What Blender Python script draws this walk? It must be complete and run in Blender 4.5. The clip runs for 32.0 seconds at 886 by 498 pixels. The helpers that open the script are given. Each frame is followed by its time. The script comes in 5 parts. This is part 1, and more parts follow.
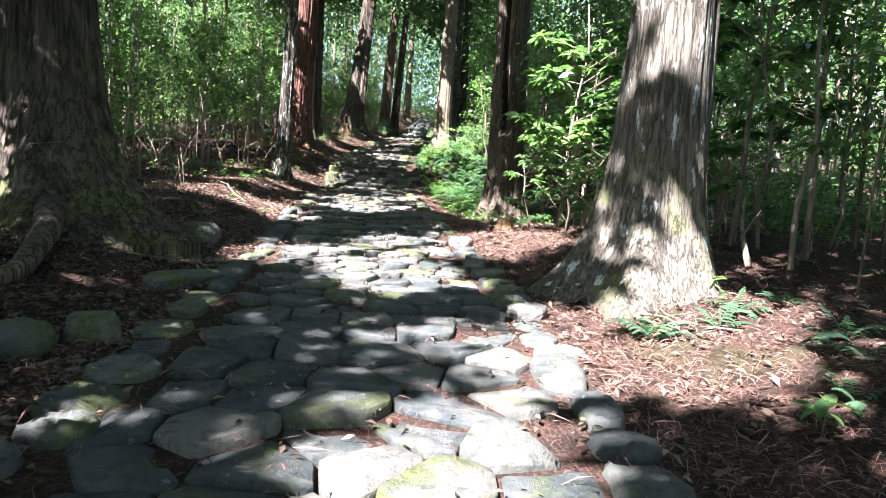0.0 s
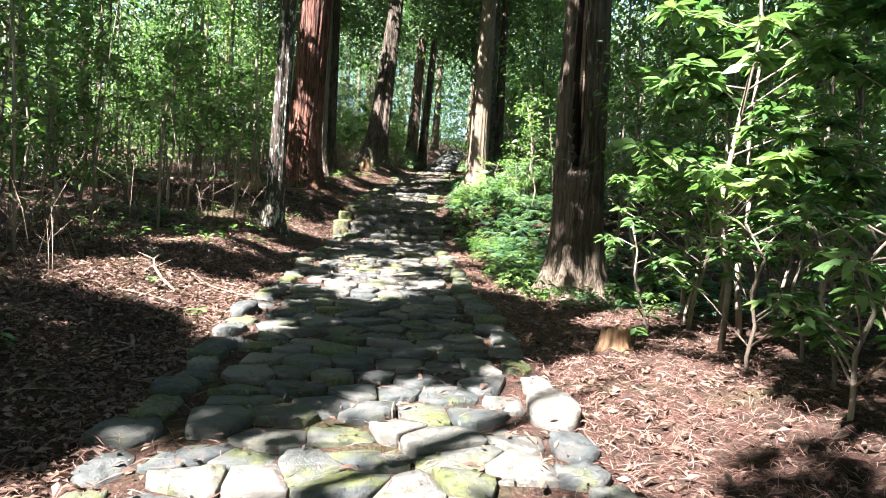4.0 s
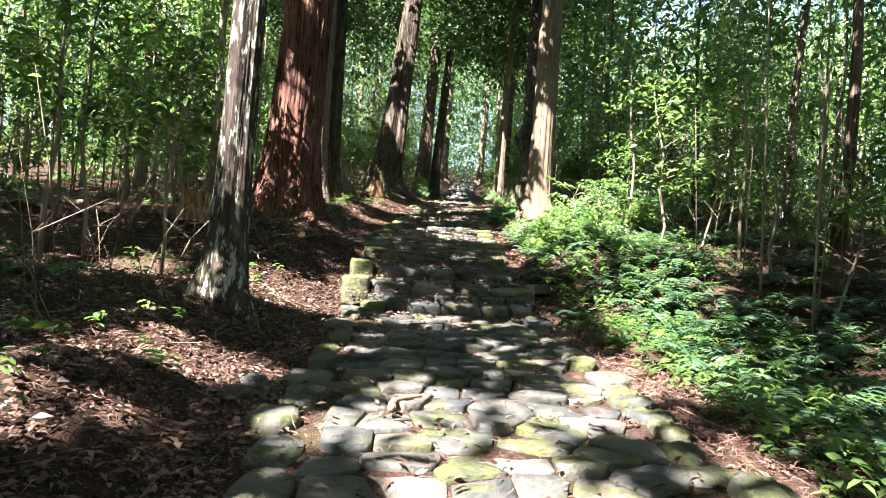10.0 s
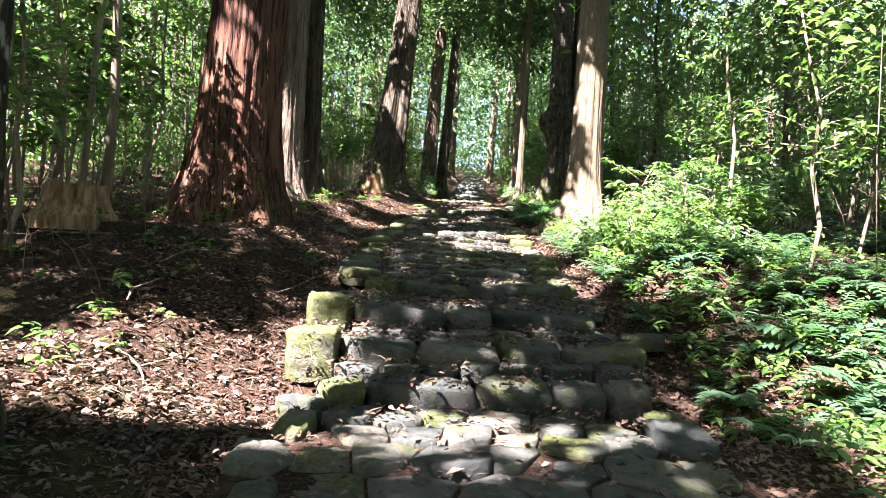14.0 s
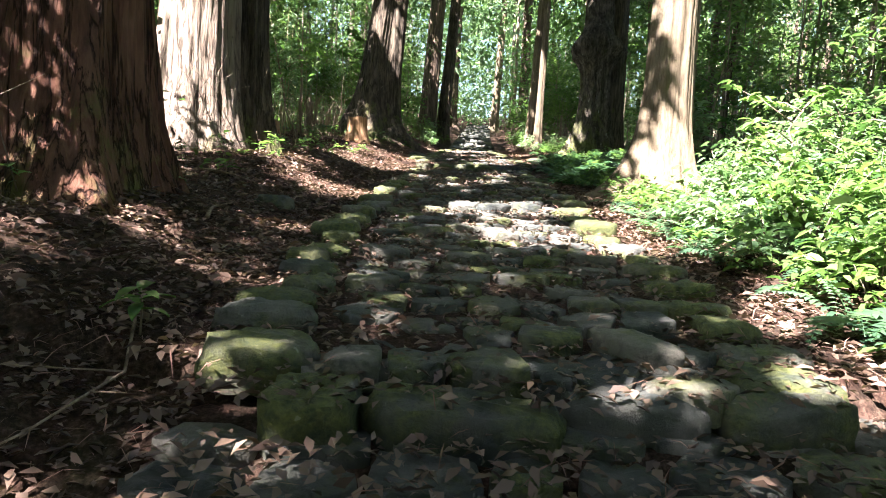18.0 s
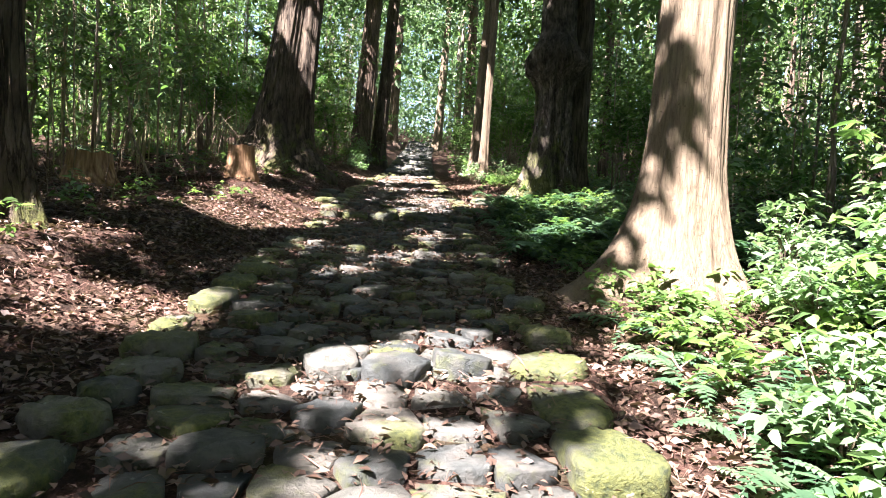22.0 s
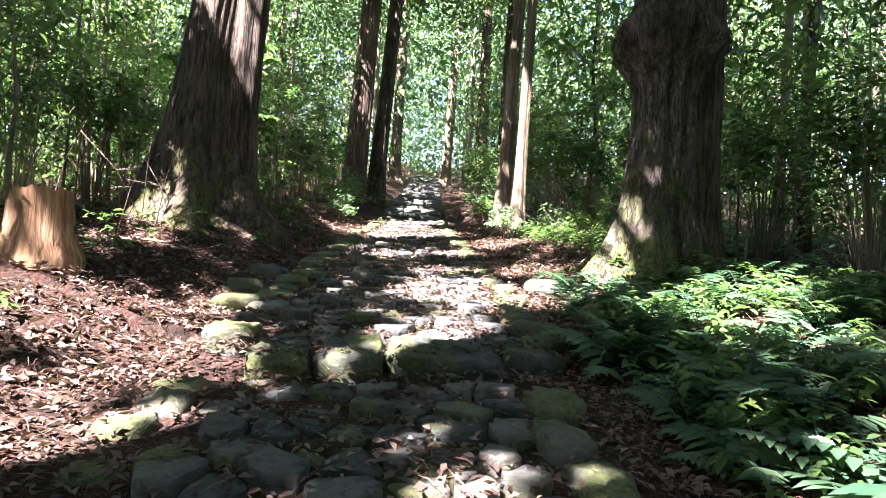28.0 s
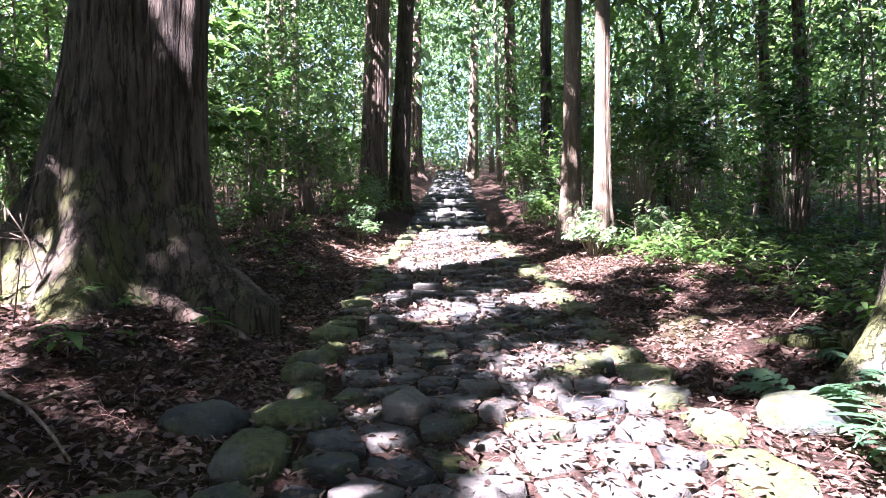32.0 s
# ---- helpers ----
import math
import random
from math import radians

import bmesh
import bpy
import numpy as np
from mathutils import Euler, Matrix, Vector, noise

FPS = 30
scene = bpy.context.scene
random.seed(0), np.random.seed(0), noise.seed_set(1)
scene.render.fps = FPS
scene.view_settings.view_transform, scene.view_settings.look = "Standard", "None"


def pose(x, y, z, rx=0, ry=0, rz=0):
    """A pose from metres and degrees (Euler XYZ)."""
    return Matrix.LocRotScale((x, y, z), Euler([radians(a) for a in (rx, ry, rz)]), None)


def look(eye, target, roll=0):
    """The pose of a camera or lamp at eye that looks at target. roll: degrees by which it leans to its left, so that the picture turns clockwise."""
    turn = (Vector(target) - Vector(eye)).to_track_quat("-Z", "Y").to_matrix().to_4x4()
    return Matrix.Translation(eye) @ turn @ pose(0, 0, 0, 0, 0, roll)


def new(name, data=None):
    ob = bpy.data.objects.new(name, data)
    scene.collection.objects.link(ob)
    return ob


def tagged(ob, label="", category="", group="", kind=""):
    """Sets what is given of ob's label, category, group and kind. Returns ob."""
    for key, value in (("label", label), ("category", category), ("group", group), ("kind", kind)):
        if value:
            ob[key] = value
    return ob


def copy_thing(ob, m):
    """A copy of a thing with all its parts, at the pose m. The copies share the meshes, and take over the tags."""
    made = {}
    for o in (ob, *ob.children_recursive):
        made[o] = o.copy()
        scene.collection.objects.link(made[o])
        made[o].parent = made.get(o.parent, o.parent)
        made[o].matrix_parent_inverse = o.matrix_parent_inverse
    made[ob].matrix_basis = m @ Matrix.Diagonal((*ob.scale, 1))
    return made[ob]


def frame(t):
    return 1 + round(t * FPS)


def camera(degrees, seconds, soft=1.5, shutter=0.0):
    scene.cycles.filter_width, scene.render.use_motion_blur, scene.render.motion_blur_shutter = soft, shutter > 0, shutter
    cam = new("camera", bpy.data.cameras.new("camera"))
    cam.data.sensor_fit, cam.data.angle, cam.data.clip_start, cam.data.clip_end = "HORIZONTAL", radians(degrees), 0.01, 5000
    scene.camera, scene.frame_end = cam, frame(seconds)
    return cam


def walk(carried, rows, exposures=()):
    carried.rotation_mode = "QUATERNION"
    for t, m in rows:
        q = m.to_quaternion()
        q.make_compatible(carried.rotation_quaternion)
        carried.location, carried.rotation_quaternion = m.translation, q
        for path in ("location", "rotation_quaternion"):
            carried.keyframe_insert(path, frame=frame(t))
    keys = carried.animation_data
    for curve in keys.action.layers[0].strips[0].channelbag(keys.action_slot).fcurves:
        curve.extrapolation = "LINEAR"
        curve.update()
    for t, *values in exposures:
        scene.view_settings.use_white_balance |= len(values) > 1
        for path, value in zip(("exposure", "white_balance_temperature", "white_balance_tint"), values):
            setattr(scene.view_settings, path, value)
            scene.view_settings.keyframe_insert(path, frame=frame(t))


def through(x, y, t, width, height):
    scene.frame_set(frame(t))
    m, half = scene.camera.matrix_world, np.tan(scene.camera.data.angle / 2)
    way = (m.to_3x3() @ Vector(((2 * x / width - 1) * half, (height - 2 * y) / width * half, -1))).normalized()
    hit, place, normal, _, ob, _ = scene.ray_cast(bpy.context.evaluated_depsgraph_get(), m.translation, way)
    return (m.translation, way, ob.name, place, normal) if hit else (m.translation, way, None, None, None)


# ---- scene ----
# the walk: seconds, eye in metres, then yaw to the left, pitch up and roll in degrees
ROWS = [
    (0, -0.071, 0.000, 1.348, -3.14, -4.98, 3.35),
    (0.5, -0.029, 0.867, 1.497, -3.44, -4.78, 3.08),
    (1, 0.064, 1.306, 1.624, -3.50, -4.25, 2.58),
    (1.5, 0.197, 1.897, 1.746, -3.66, -3.90, 3.00),
    (2, 0.229, 2.551, 1.732, -3.41, -3.05, 2.98),
    (2.5, 0.207, 3.158, 1.828, -2.48, -2.65, 3.32),
    (3, 0.168, 3.855, 1.893, -1.90, -2.37, 3.29),
    (3.5, -0.038, 4.482, 1.893, -1.70, -2.25, 3.34),
    (4, -0.185, 5.095, 1.940, -0.44, -2.32, 2.97),
    (4.5, -0.338, 5.860, 1.954, 0.36, -2.17, 2.84),
    (6.5, -0.836, 8.395, 2.064, -0.17, -1.34, 2.89),
    (7, -0.940, 8.993, 2.120, -0.26, -1.12, 3.09),
    (7.5, -1.001, 9.662, 2.153, -0.46, -0.41, 3.83),
    (8, -1.219, 10.385, 2.139, -0.63, 0.16, 4.42),
    (8.5, -1.411, 10.977, 2.197, -0.31, 0.08, 4.10),
    (9, -1.584, 11.732, 2.220, -0.43, 0.21, 3.99),
    (9.5, -1.681, 12.348, 2.205, -0.89, 0.20, 3.87),
    (10, -1.747, 12.905, 2.288, -0.86, 0.58, 3.42),
    (10.5, -1.773, 13.614, 2.309, -1.09, 0.71, 3.50),
    (11, -1.769, 14.191, 2.299, -1.29, 0.69, 3.35),
    (11.5, -1.824, 14.796, 2.408, -1.04, 0.58, 3.26),
    (12, -1.825, 15.469, 2.438, -0.81, 0.29, 2.82),
    (12.5, -1.847, 15.977, 2.443, -0.79, 0.26, 2.47),
    (13, -1.914, 16.545, 2.533, -0.55, 0.49, 2.63),
    (13.5, -1.909, 17.121, 2.536, -0.42, 0.75, 2.67),
    (15.5, -1.978, 19.083, 2.607, -0.11, 0.49, 2.42),
    (16, -2.048, 19.834, 2.685, 0.02, 0.45, 2.49),
    (16.5, -2.064, 20.414, 2.701, 0.20, -0.07, 2.49),
    (17, -2.051, 21.044, 2.754, 0.50, -0.21, 2.54),
    (17.5, -2.089, 21.738, 2.903, 0.16, -1.85, 2.83),
    (18, -2.081, 22.258, 2.960, -0.69, -3.76, 2.75),
    (18.5, -2.010, 22.794, 3.193, -1.09, -3.94, 2.36),
    (19, -2.020, 23.302, 3.305, -2.35, -3.95, 2.81),
    (19.5, -2.000, 23.633, 3.400, -3.06, -3.80, 3.29),
    (20, -1.859, 24.207, 3.622, -3.33, -3.71, 3.01),
    (20.5, -1.783, 24.572, 3.657, -4.43, -3.21, 2.93),
    (21, -1.741, 24.981, 3.804, -5.13, -2.82, 2.87),
    (21.5, -1.565, 25.544, 3.850, -5.16, -2.59, 2.98),
    (22, -1.524, 26.064, 3.841, -5.48, -2.37, 3.09),
    (22.5, -1.509, 26.535, 3.982, -5.19, -1.84, 3.22),
    (23, -1.451, 27.109, 4.038, -4.78, -1.38, 3.20),
    (23.5, -1.427, 27.549, 4.041, -5.09, -1.15, 3.53),
    (24, -1.380, 28.009, 4.138, -5.44, -1.11, 3.73),
    (24.5, -1.213, 28.552, 4.175, -6.62, -0.98, 4.33),
    (25, -1.105, 29.033, 4.184, -7.51, -0.98, 4.90),
    (25.5, -1.031, 29.467, 4.268, -6.20, -0.70, 4.42),
    (26, -1.060, 30.126, 4.378, -5.29, -0.34, 4.70),
    (26.5, -1.179, 30.656, 4.419, -5.07, -0.23, 4.24),
    (28.5, -1.292, 32.928, 4.738, -4.86, 0.82, 2.56),
    (29, -1.307, 33.497, 4.830, -4.86, 0.79, 2.36),
    (29.5, -1.355, 33.950, 4.847, -4.83, 0.64, 2.16),
    (30, -1.400, 34.411, 4.960, -4.18, 0.76, 1.78),
    (30.5, -1.416, 34.957, 5.018, -3.82, 0.82, 1.61),
    (31, -1.463, 35.390, 5.029, -3.68, 0.75, 1.51),
    (31.5, -1.533, 35.868, 5.133, -2.96, 0.28, 0.43),
    (32, -1.529, 36.346, 5.275, -2.68, -0.14, -1.33),
]


def aim(x, y, z, yaw, pitch, roll):
    a, b = radians(yaw), radians(pitch)
    return look((x, y, z), (x - math.sin(a) * math.cos(b), y + math.cos(a) * math.cos(b), z + math.sin(b)), roll)


cam = camera(70, 32.0, soft=1.0)
walk(cam, [(t, aim(*row)) for t, *row in ROWS], [(0, 3.65, 5800, 22), (4, 3.6, 6150, 20), (8, 3.5, 6450, 20), (13, 3.85, 6350, 26), (18, 3.9, 6450, 22), (23, 3.6, 6400, 28), (26.5, 3.7, 6350, 24), (29, 4.25, 5950, 38), (32, 4.1, 5700, 42)])

# ---- light ----
SUN_EL, SUN_AZ = radians(52), math.atan2(-0.73, -0.68)  # high sun from behind and to the west of the walker
TO_SUN = Vector((math.cos(SUN_EL) * math.cos(SUN_AZ), math.cos(SUN_EL) * math.sin(SUN_AZ), math.sin(SUN_EL)))
world = bpy.data.worlds.new("sky")
scene.world = world
world.use_nodes = True
sky = world.node_tree.nodes.new("ShaderNodeTexSky")
sky.sky_type, sky.sun_disc = "NISHITA", False
sky.sun_elevation, sky.sun_rotation = SUN_EL, math.pi / 2 - SUN_AZ
world.node_tree.links.new(sky.outputs[0], world.node_tree.nodes["Background"].inputs[0])
world.node_tree.nodes["Background"].inputs[1].default_value = 0.05
sun = new("sun", bpy.data.lights.new("sun", "SUN"))
sun.data.energy, sun.data.angle, sun.data.color = 5.0, radians(0.55), (1.0, 0.97, 0.91)
sun.matrix_world = look(TO_SUN * 60, (0, 0, 0))

# ---- plan ----
# height of the paving along the walk: a flight of four steps at 22 m, one step at 37 m, a far flight from 54 m
PROFILE = np.array([(-60, -3.6), (-30, -1.9), (0, -0.12), (5.9, 0.33), (8, 0.5), (10.7, 0.68), (13, 0.82), (16.5, 1.02), (18, 1.12), (22.05, 1.38), (22.5, 1.41),
                    (24.55, 2.25), (25.4, 2.36), (28.2, 2.72), (29.8, 2.96), (36.5, 3.83), (36.95, 3.96), (40.6, 4.4), (46, 5.0), (52, 5.6), (54.5, 5.88),
                    (70, 8.48), (79, 10.0), (94, 12.5), (120, 17), (400, 45)])
LEFT = np.array([(-60, -1.9), (0, -1.9), (5, -1.95), (8, -2.05), (12.5, -2.5), (15, -2.68), (18, -2.92), (21.5, -3.06), (25, -3.0), (27, -3.15), (29, -3.1), (33, -2.9), (36, -2.65),
                 (40, -2.45), (44, -2.22), (49, -2.0), (61, -1.1), (80, 0.2), (400, 20)])
RIGHT = np.array([(-60, 1.2), (0, 1.2), (5, 1.2), (7, 1.05), (10, 0.85), (13, 0.55), (15.3, 0.36), (18, 0.2), (21.3, 0.0), (25.4, -0.35), (28.8, -0.2), (33, -0.2), (36, -0.1),
                  (38.7, 0.2), (43, 0.25), (49, 0.4), (60, 0.85), (80, 2.2), (400, 22)])
STEPS = [(22.42, 1.42, 1.56), (22.95, 1.69, 1.82), (23.56, 1.91, 2.05), (24.52, 2.14, 2.27)]  # front, foot and top of each riser


def along(table, y):
    return np.interp(y, table[:, 0], table[:, 1])


def smooth(t):
    t = np.clip(t, 0, 1)
    return t * t * (3 - 2 * t)


def ground_z(x, y):
    """Height of the forest floor; works on arrays."""
    x, y = np.asarray(x, float), np.asarray(y, float)
    base, l, r = along(PROFILE, y), along(LEFT, y), along(RIGHT, y)
    lo, ro = np.maximum(l - x, 0), np.maximum(x - r, 0)
    z = base - 0.035 - 0.14 * ((y > 21.9) & (y < 24.9)) - 0.1 * ((y > 36.4) & (y < 37.3)) - 0.22 * (y > 54.3) * (y < 95) + 0.36 * smooth((lo - 0.1) / 1.5) + 0.03 * np.minimum(lo, 25) + 0.16 * smooth((ro - 0.2) / 1.6) + 0.014 * np.minimum(ro, 25)
    rough = 0.09 * np.sin(0.9 * x + 1.3 * np.sin(0.5 * y)) * np.sin(0.75 * y + 0.6 * x) + 0.035 * np.sin(3.1 * x + y) * np.sin(2.7 * y - 0.8 * x)
    dip = 0.5 * np.exp(-(((y - 17) / 4.0) ** 2)) * smooth(ro / 1.6) * np.clip(1.6 - ro / 12, 0, 1)
    return z - dip + rough * smooth((lo + ro) / 1.5)


def paving_z(x, y):
    """Height of the top of the paving."""
    for n, (front, low, high) in enumerate(STEPS):
        if y < front + 0.1 * (x + 1.5):
            if n == 0:
                return float(along(PROFILE, y))
            last = STEPS[n - 1]
            return last[2] + (low - last[2]) * float(np.clip((y - last[0] - 0.1 * (x + 1.5)) / (front - last[0]), 0, 1))
    if y < 25.4:
        return float(max(along(PROFILE, y), 2.26))
    f5 = 36.6 + 0.15 * (x + 1.5)
    if 34 < y < f5:
        return float(min(along(PROFILE, y), 3.83))
    if f5 <= y < 37.4:
        return float(max(along(PROFILE, y), 3.95))
    return float(along(PROFILE, y))


# ---- materials ----
def shader(name, rough=0.8, spec=0.3):
    m = bpy.data.materials.new(name)
    m.use_nodes = True
    b = m.node_tree.nodes["Principled BSDF"]
    b.inputs["Roughness"].default_value = rough
    b.inputs["Specular IOR Level"].default_value = spec
    return m, m.node_tree, b


def node(nt, kind, **values):
    n = nt.nodes.new(kind)
    for key, value in values.items():
        n.inputs[key.replace("_", " ")].default_value = value
    return n


def ramp(nt, fac, stops):
    r = nt.nodes.new("ShaderNodeValToRGB")
    while len(r.color_ramp.elements) < len(stops):
        r.color_ramp.elements.new(0.5)
    for e, (p, c) in zip(r.color_ramp.elements, stops):
        e.position, e.color = p, (*c, 1)
    nt.links.new(fac, r.inputs[0])
    return r.outputs[0]


def mix(nt, fac, a, b, mode="MIX"):
    n = nt.nodes.new("ShaderNodeMix")
    n.data_type, n.blend_type = "RGBA", mode
    for socket, value in ((n.inputs[0], fac), (n.inputs[6], a), (n.inputs[7], b)):
        if isinstance(value, bpy.types.NodeSocket):
            nt.links.new(value, socket)
        else:
            socket.default_value = value if isinstance(value, float) else (*value, 1)
    return n.outputs[2]


def texture(nt, scale, stretch=(1, 1, 1), detail=6.0, rough=0.6, shift=None, coords="Object"):
    t = nt.nodes.new("ShaderNodeTexCoord")
    mp = nt.nodes.new("ShaderNodeMapping")
    mp.inputs["Scale"].default_value = stretch
    nt.links.new(t.outputs[coords], mp.inputs[0])
    if shift is not None:
        v = nt.nodes.new("ShaderNodeVectorMath")
        v.operation = "SCALE"
        v.inputs[0].default_value = (37, 61, 23)
        nt.links.new(shift, v.inputs["Scale"])
        nt.links.new(v.outputs[0], mp.inputs["Location"])
    n = node(nt, "ShaderNodeTexNoise", Scale=scale, Detail=detail, Roughness=rough)
    nt.links.new(mp.outputs[0], n.inputs["Vector"])
    return n.outputs["Fac"]


def bump(nt, bsdf, height, strength, distance):
    n = node(nt, "ShaderNodeBump", Strength=strength, Distance=distance)
    nt.links.new(height, n.inputs["Height"])
    nt.links.new(n.outputs[0], bsdf.inputs["Normal"])


def chance(nt):
    return nt.nodes.new("ShaderNodeObjectInfo").outputs["Random"]


def stone_material(name, moss, tones):
    m, nt, b = shader(name, 0.72, 0.4)
    r = chance(nt)
    tone = ramp(nt, r, tones)
    grain = texture(nt, 26, detail=8, rough=0.7, shift=r)
    stain = texture(nt, 4.5, detail=4, shift=r)
    col = mix(nt, ramp(nt, grain, [(0.3, (0, 0, 0)), (0.72, (1, 1, 1))]), mix(nt, 1.0, tone, (0.55, 0.55, 0.55), "MULTIPLY"), tone)
    col = mix(nt, ramp(nt, stain, [(0.42, (0, 0, 0)), (0.7, (0.7, 0.7, 0.7))]), col, (0.1, 0.094, 0.078))
    dirt = texture(nt, 9, detail=6, rough=0.7, shift=r)
    col = mix(nt, ramp(nt, dirt, [(0.32, (0.8, 0.8, 0.8)), (0.47, (0, 0, 0))]), col, (0.016, 0.018, 0.014))
    green = mix(nt, ramp(nt, grain, [(0.35, (0, 0, 0)), (0.65, (1, 1, 1))]), (0.018, 0.03, 0.008), (0.115, 0.125, 0.03))
    where = texture(nt, 2.6, detail=5, rough=0.65, shift=r)
    col = mix(nt, ramp(nt, where, [(moss, (0, 0, 0)), (moss + 0.16, (0.92, 0.92, 0.92))]), col, green)
    lichen = texture(nt, 13, detail=3, shift=r)
    col = mix(nt, ramp(nt, lichen, [(0.69, (0, 0, 0)), (0.73, (0.5, 0.5, 0.5))]), col, (0.27, 0.28, 0.24))
    nt.links.new(col, b.inputs["Base Color"])
    both = mix(nt, 0.45, grain, texture(nt, 7, detail=6, rough=0.7, shift=r))
    bump(nt, b, both, 1.0, 0.04)
    return m


TONES = [(0.0, (0.03, 0.039, 0.038)), (0.35, (0.05, 0.059, 0.054)), (0.6, (0.095, 0.098, 0.08)), (0.85, (0.17, 0.158, 0.128)), (1.0, (0.055, 0.063, 0.059))]
STONE = stone_material("paving_stone", 0.56, TONES)
DUSTY = stone_material("dusty_cobble", 0.6, [(0.0, (0.036, 0.044, 0.043)), (0.4, (0.095, 0.096, 0.085)), (0.8, (0.21, 0.19, 0.155)), (1.0, (0.14, 0.13, 0.108))])
MOSSY = stone_material("mossy_stone", 0.43, TONES)
MOSSIER = stone_material("thickly_mossed_stone", 0.34, TONES)


def soil_material():
    m, nt, b = shader("leaf_litter_soil", 0.95, 0.1)
    fine = texture(nt, 34, detail=8, rough=0.75)
    mid = texture(nt, 6, detail=6)
    big = texture(nt, 0.7, detail=4)
    col = ramp(nt, fine, [(0.3, (0.008, 0.005, 0.004)), (0.48, (0.032, 0.021, 0.015)), (0.62, (0.09, 0.062, 0.044)), (0.8, (0.2, 0.15, 0.115))])
    red = ramp(nt, fine, [(0.32, (0.012, 0.006, 0.004)), (0.52, (0.062, 0.033, 0.024)), (0.77, (0.19, 0.115, 0.085))])
    col = mix(nt, ramp(nt, mid, [(0.42, (0, 0, 0)), (0.6, (1, 1, 1))]), col, red)
    col = mix(nt, ramp(nt, big, [(0.56, (0, 0, 0)), (0.72, (0.55, 0.55, 0.55))]), col, (0.05, 0.06, 0.02))
    clod = texture(nt, 3.4, detail=6, rough=0.7)
    col = mix(nt, ramp(nt, clod, [(0.36, (0.8, 0.8, 0.8)), (0.48, (0, 0, 0))]), col, (0.016, 0.011, 0.008))
    nt.links.new(col, b.inputs["Base Color"])
    needles = texture(nt, 60, (1, 0.18, 1), 4)
    bump(nt, b, mix(nt, 0.5, fine, needles), 1.0, 0.05)
    return m


SOIL = soil_material()


def bark_material(name, dark, mid, light, lichen=0.74, lichen_colour=(0.5, 0.52, 0.47), moss=0.66, ridge=15.0, deep=0.05, foot=0.0, fleck=9.0, grain=0.11, crack=0.8, ticks=0.0):
    m, nt, b = shader(name, 0.9, 0.15)
    r = chance(nt)
    fibre = texture(nt, ridge, (1, 1, grain), 7, 0.68, r)
    strip = texture(nt, ridge * 0.35, (1, 1, grain * 1.9), 6, 0.66, r)
    col = ramp(nt, fibre, [(0.3, dark), (0.5, mid), (0.72, light)])
    col = mix(nt, ramp(nt, strip, [(0.38, (0, 0, 0)), (0.66, (0.6, 0.6, 0.6))]), col, light)
    stain = texture(nt, 1.3, (1, 1, 0.6), 5, 0.6, r)
    col = mix(nt, ramp(nt, stain, [(0.45, (0, 0, 0)), (0.75, (0.5, 0.5, 0.5))]), col, dark)
    green = texture(nt, 1.9, (1, 1, 0.7), 6, 0.7, r)
    if foot:  # moss climbs from the roots
        xyz = nt.nodes.new("ShaderNodeSeparateXYZ")
        nt.links.new(nt.nodes.new("ShaderNodeTexCoord").outputs["Object"], xyz.inputs[0])
        up = nt.nodes.new("ShaderNodeMapRange")
        up.inputs["From Min"].default_value, up.inputs["From Max"].default_value = 0.0, 1.5
        up.inputs["To Min"].default_value, up.inputs["To Max"].default_value = foot, 0.0
        nt.links.new(xyz.outputs["Z"], up.inputs["Value"])
        add = nt.nodes.new("ShaderNodeMath")
        nt.links.new(green, add.inputs[0])
        nt.links.new(up.outputs[0], add.inputs[1])
        green = add.outputs[0]
    col = mix(nt, ramp(nt, green, [(moss, (0, 0, 0)), (moss + 0.14, (0.8, 0.8, 0.8))]), col, (0.11, 0.125, 0.035))
    spots = texture(nt, fleck, (1, 1, 0.3), 5, 0.6, r)
    col = mix(nt, ramp(nt, spots, [(lichen, (0, 0, 0)), (lichen + 0.05, (0.85, 0.85, 0.85))]), col, lichen_colour)
    seam = texture(nt, ridge * 0.8, (1, 1, grain * 0.4), 5, 0.6, r)  # narrow fissures between the strips
    seams = ramp(nt, seam, [(0.465, (0, 0, 0)), (0.495, (crack, crack, crack)), (0.505, (crack, crack, crack)), (0.535, (0, 0, 0))])
    col = mix(nt, seams, col, tuple(0.5 * c for c in dark))
    if ticks:  # short dark cross scars
        scar = texture(nt, 24, (1, 1, 2.2), 3, 0.6, r)
        col = mix(nt, ramp(nt, scar, [(0.645, (0, 0, 0)), (0.67, (ticks, ticks, ticks))]), col, dark)
    nt.links.new(col, b.inputs["Base Color"])
    bump(nt, b, mix(nt, seams, mix(nt, 0.45, fibre, strip), (0, 0, 0)), 1.0, deep)
    return m


BARK_GREY = bark_material("grey_cedar_bark", (0.045, 0.038, 0.03), (0.125, 0.108, 0.082), (0.2, 0.175, 0.135), 0.6, (0.55, 0.57, 0.53), 0.57, deep=0.07, ridge=20.0, grain=0.2, fleck=10.0, crack=0.5, foot=0.05)
BARK_BROWN = bark_material("brown_cedar_bark", (0.035, 0.025, 0.019), (0.105, 0.075, 0.053), (0.2, 0.15, 0.11), 0.8)
BARK_RED = bark_material("red_cedar_bark", (0.017, 0.008, 0.007), (0.1, 0.042, 0.028), (0.23, 0.122, 0.082), 0.8, moss=0.68, deep=0.12, ridge=10.0, crack=0.8, foot=0.2)
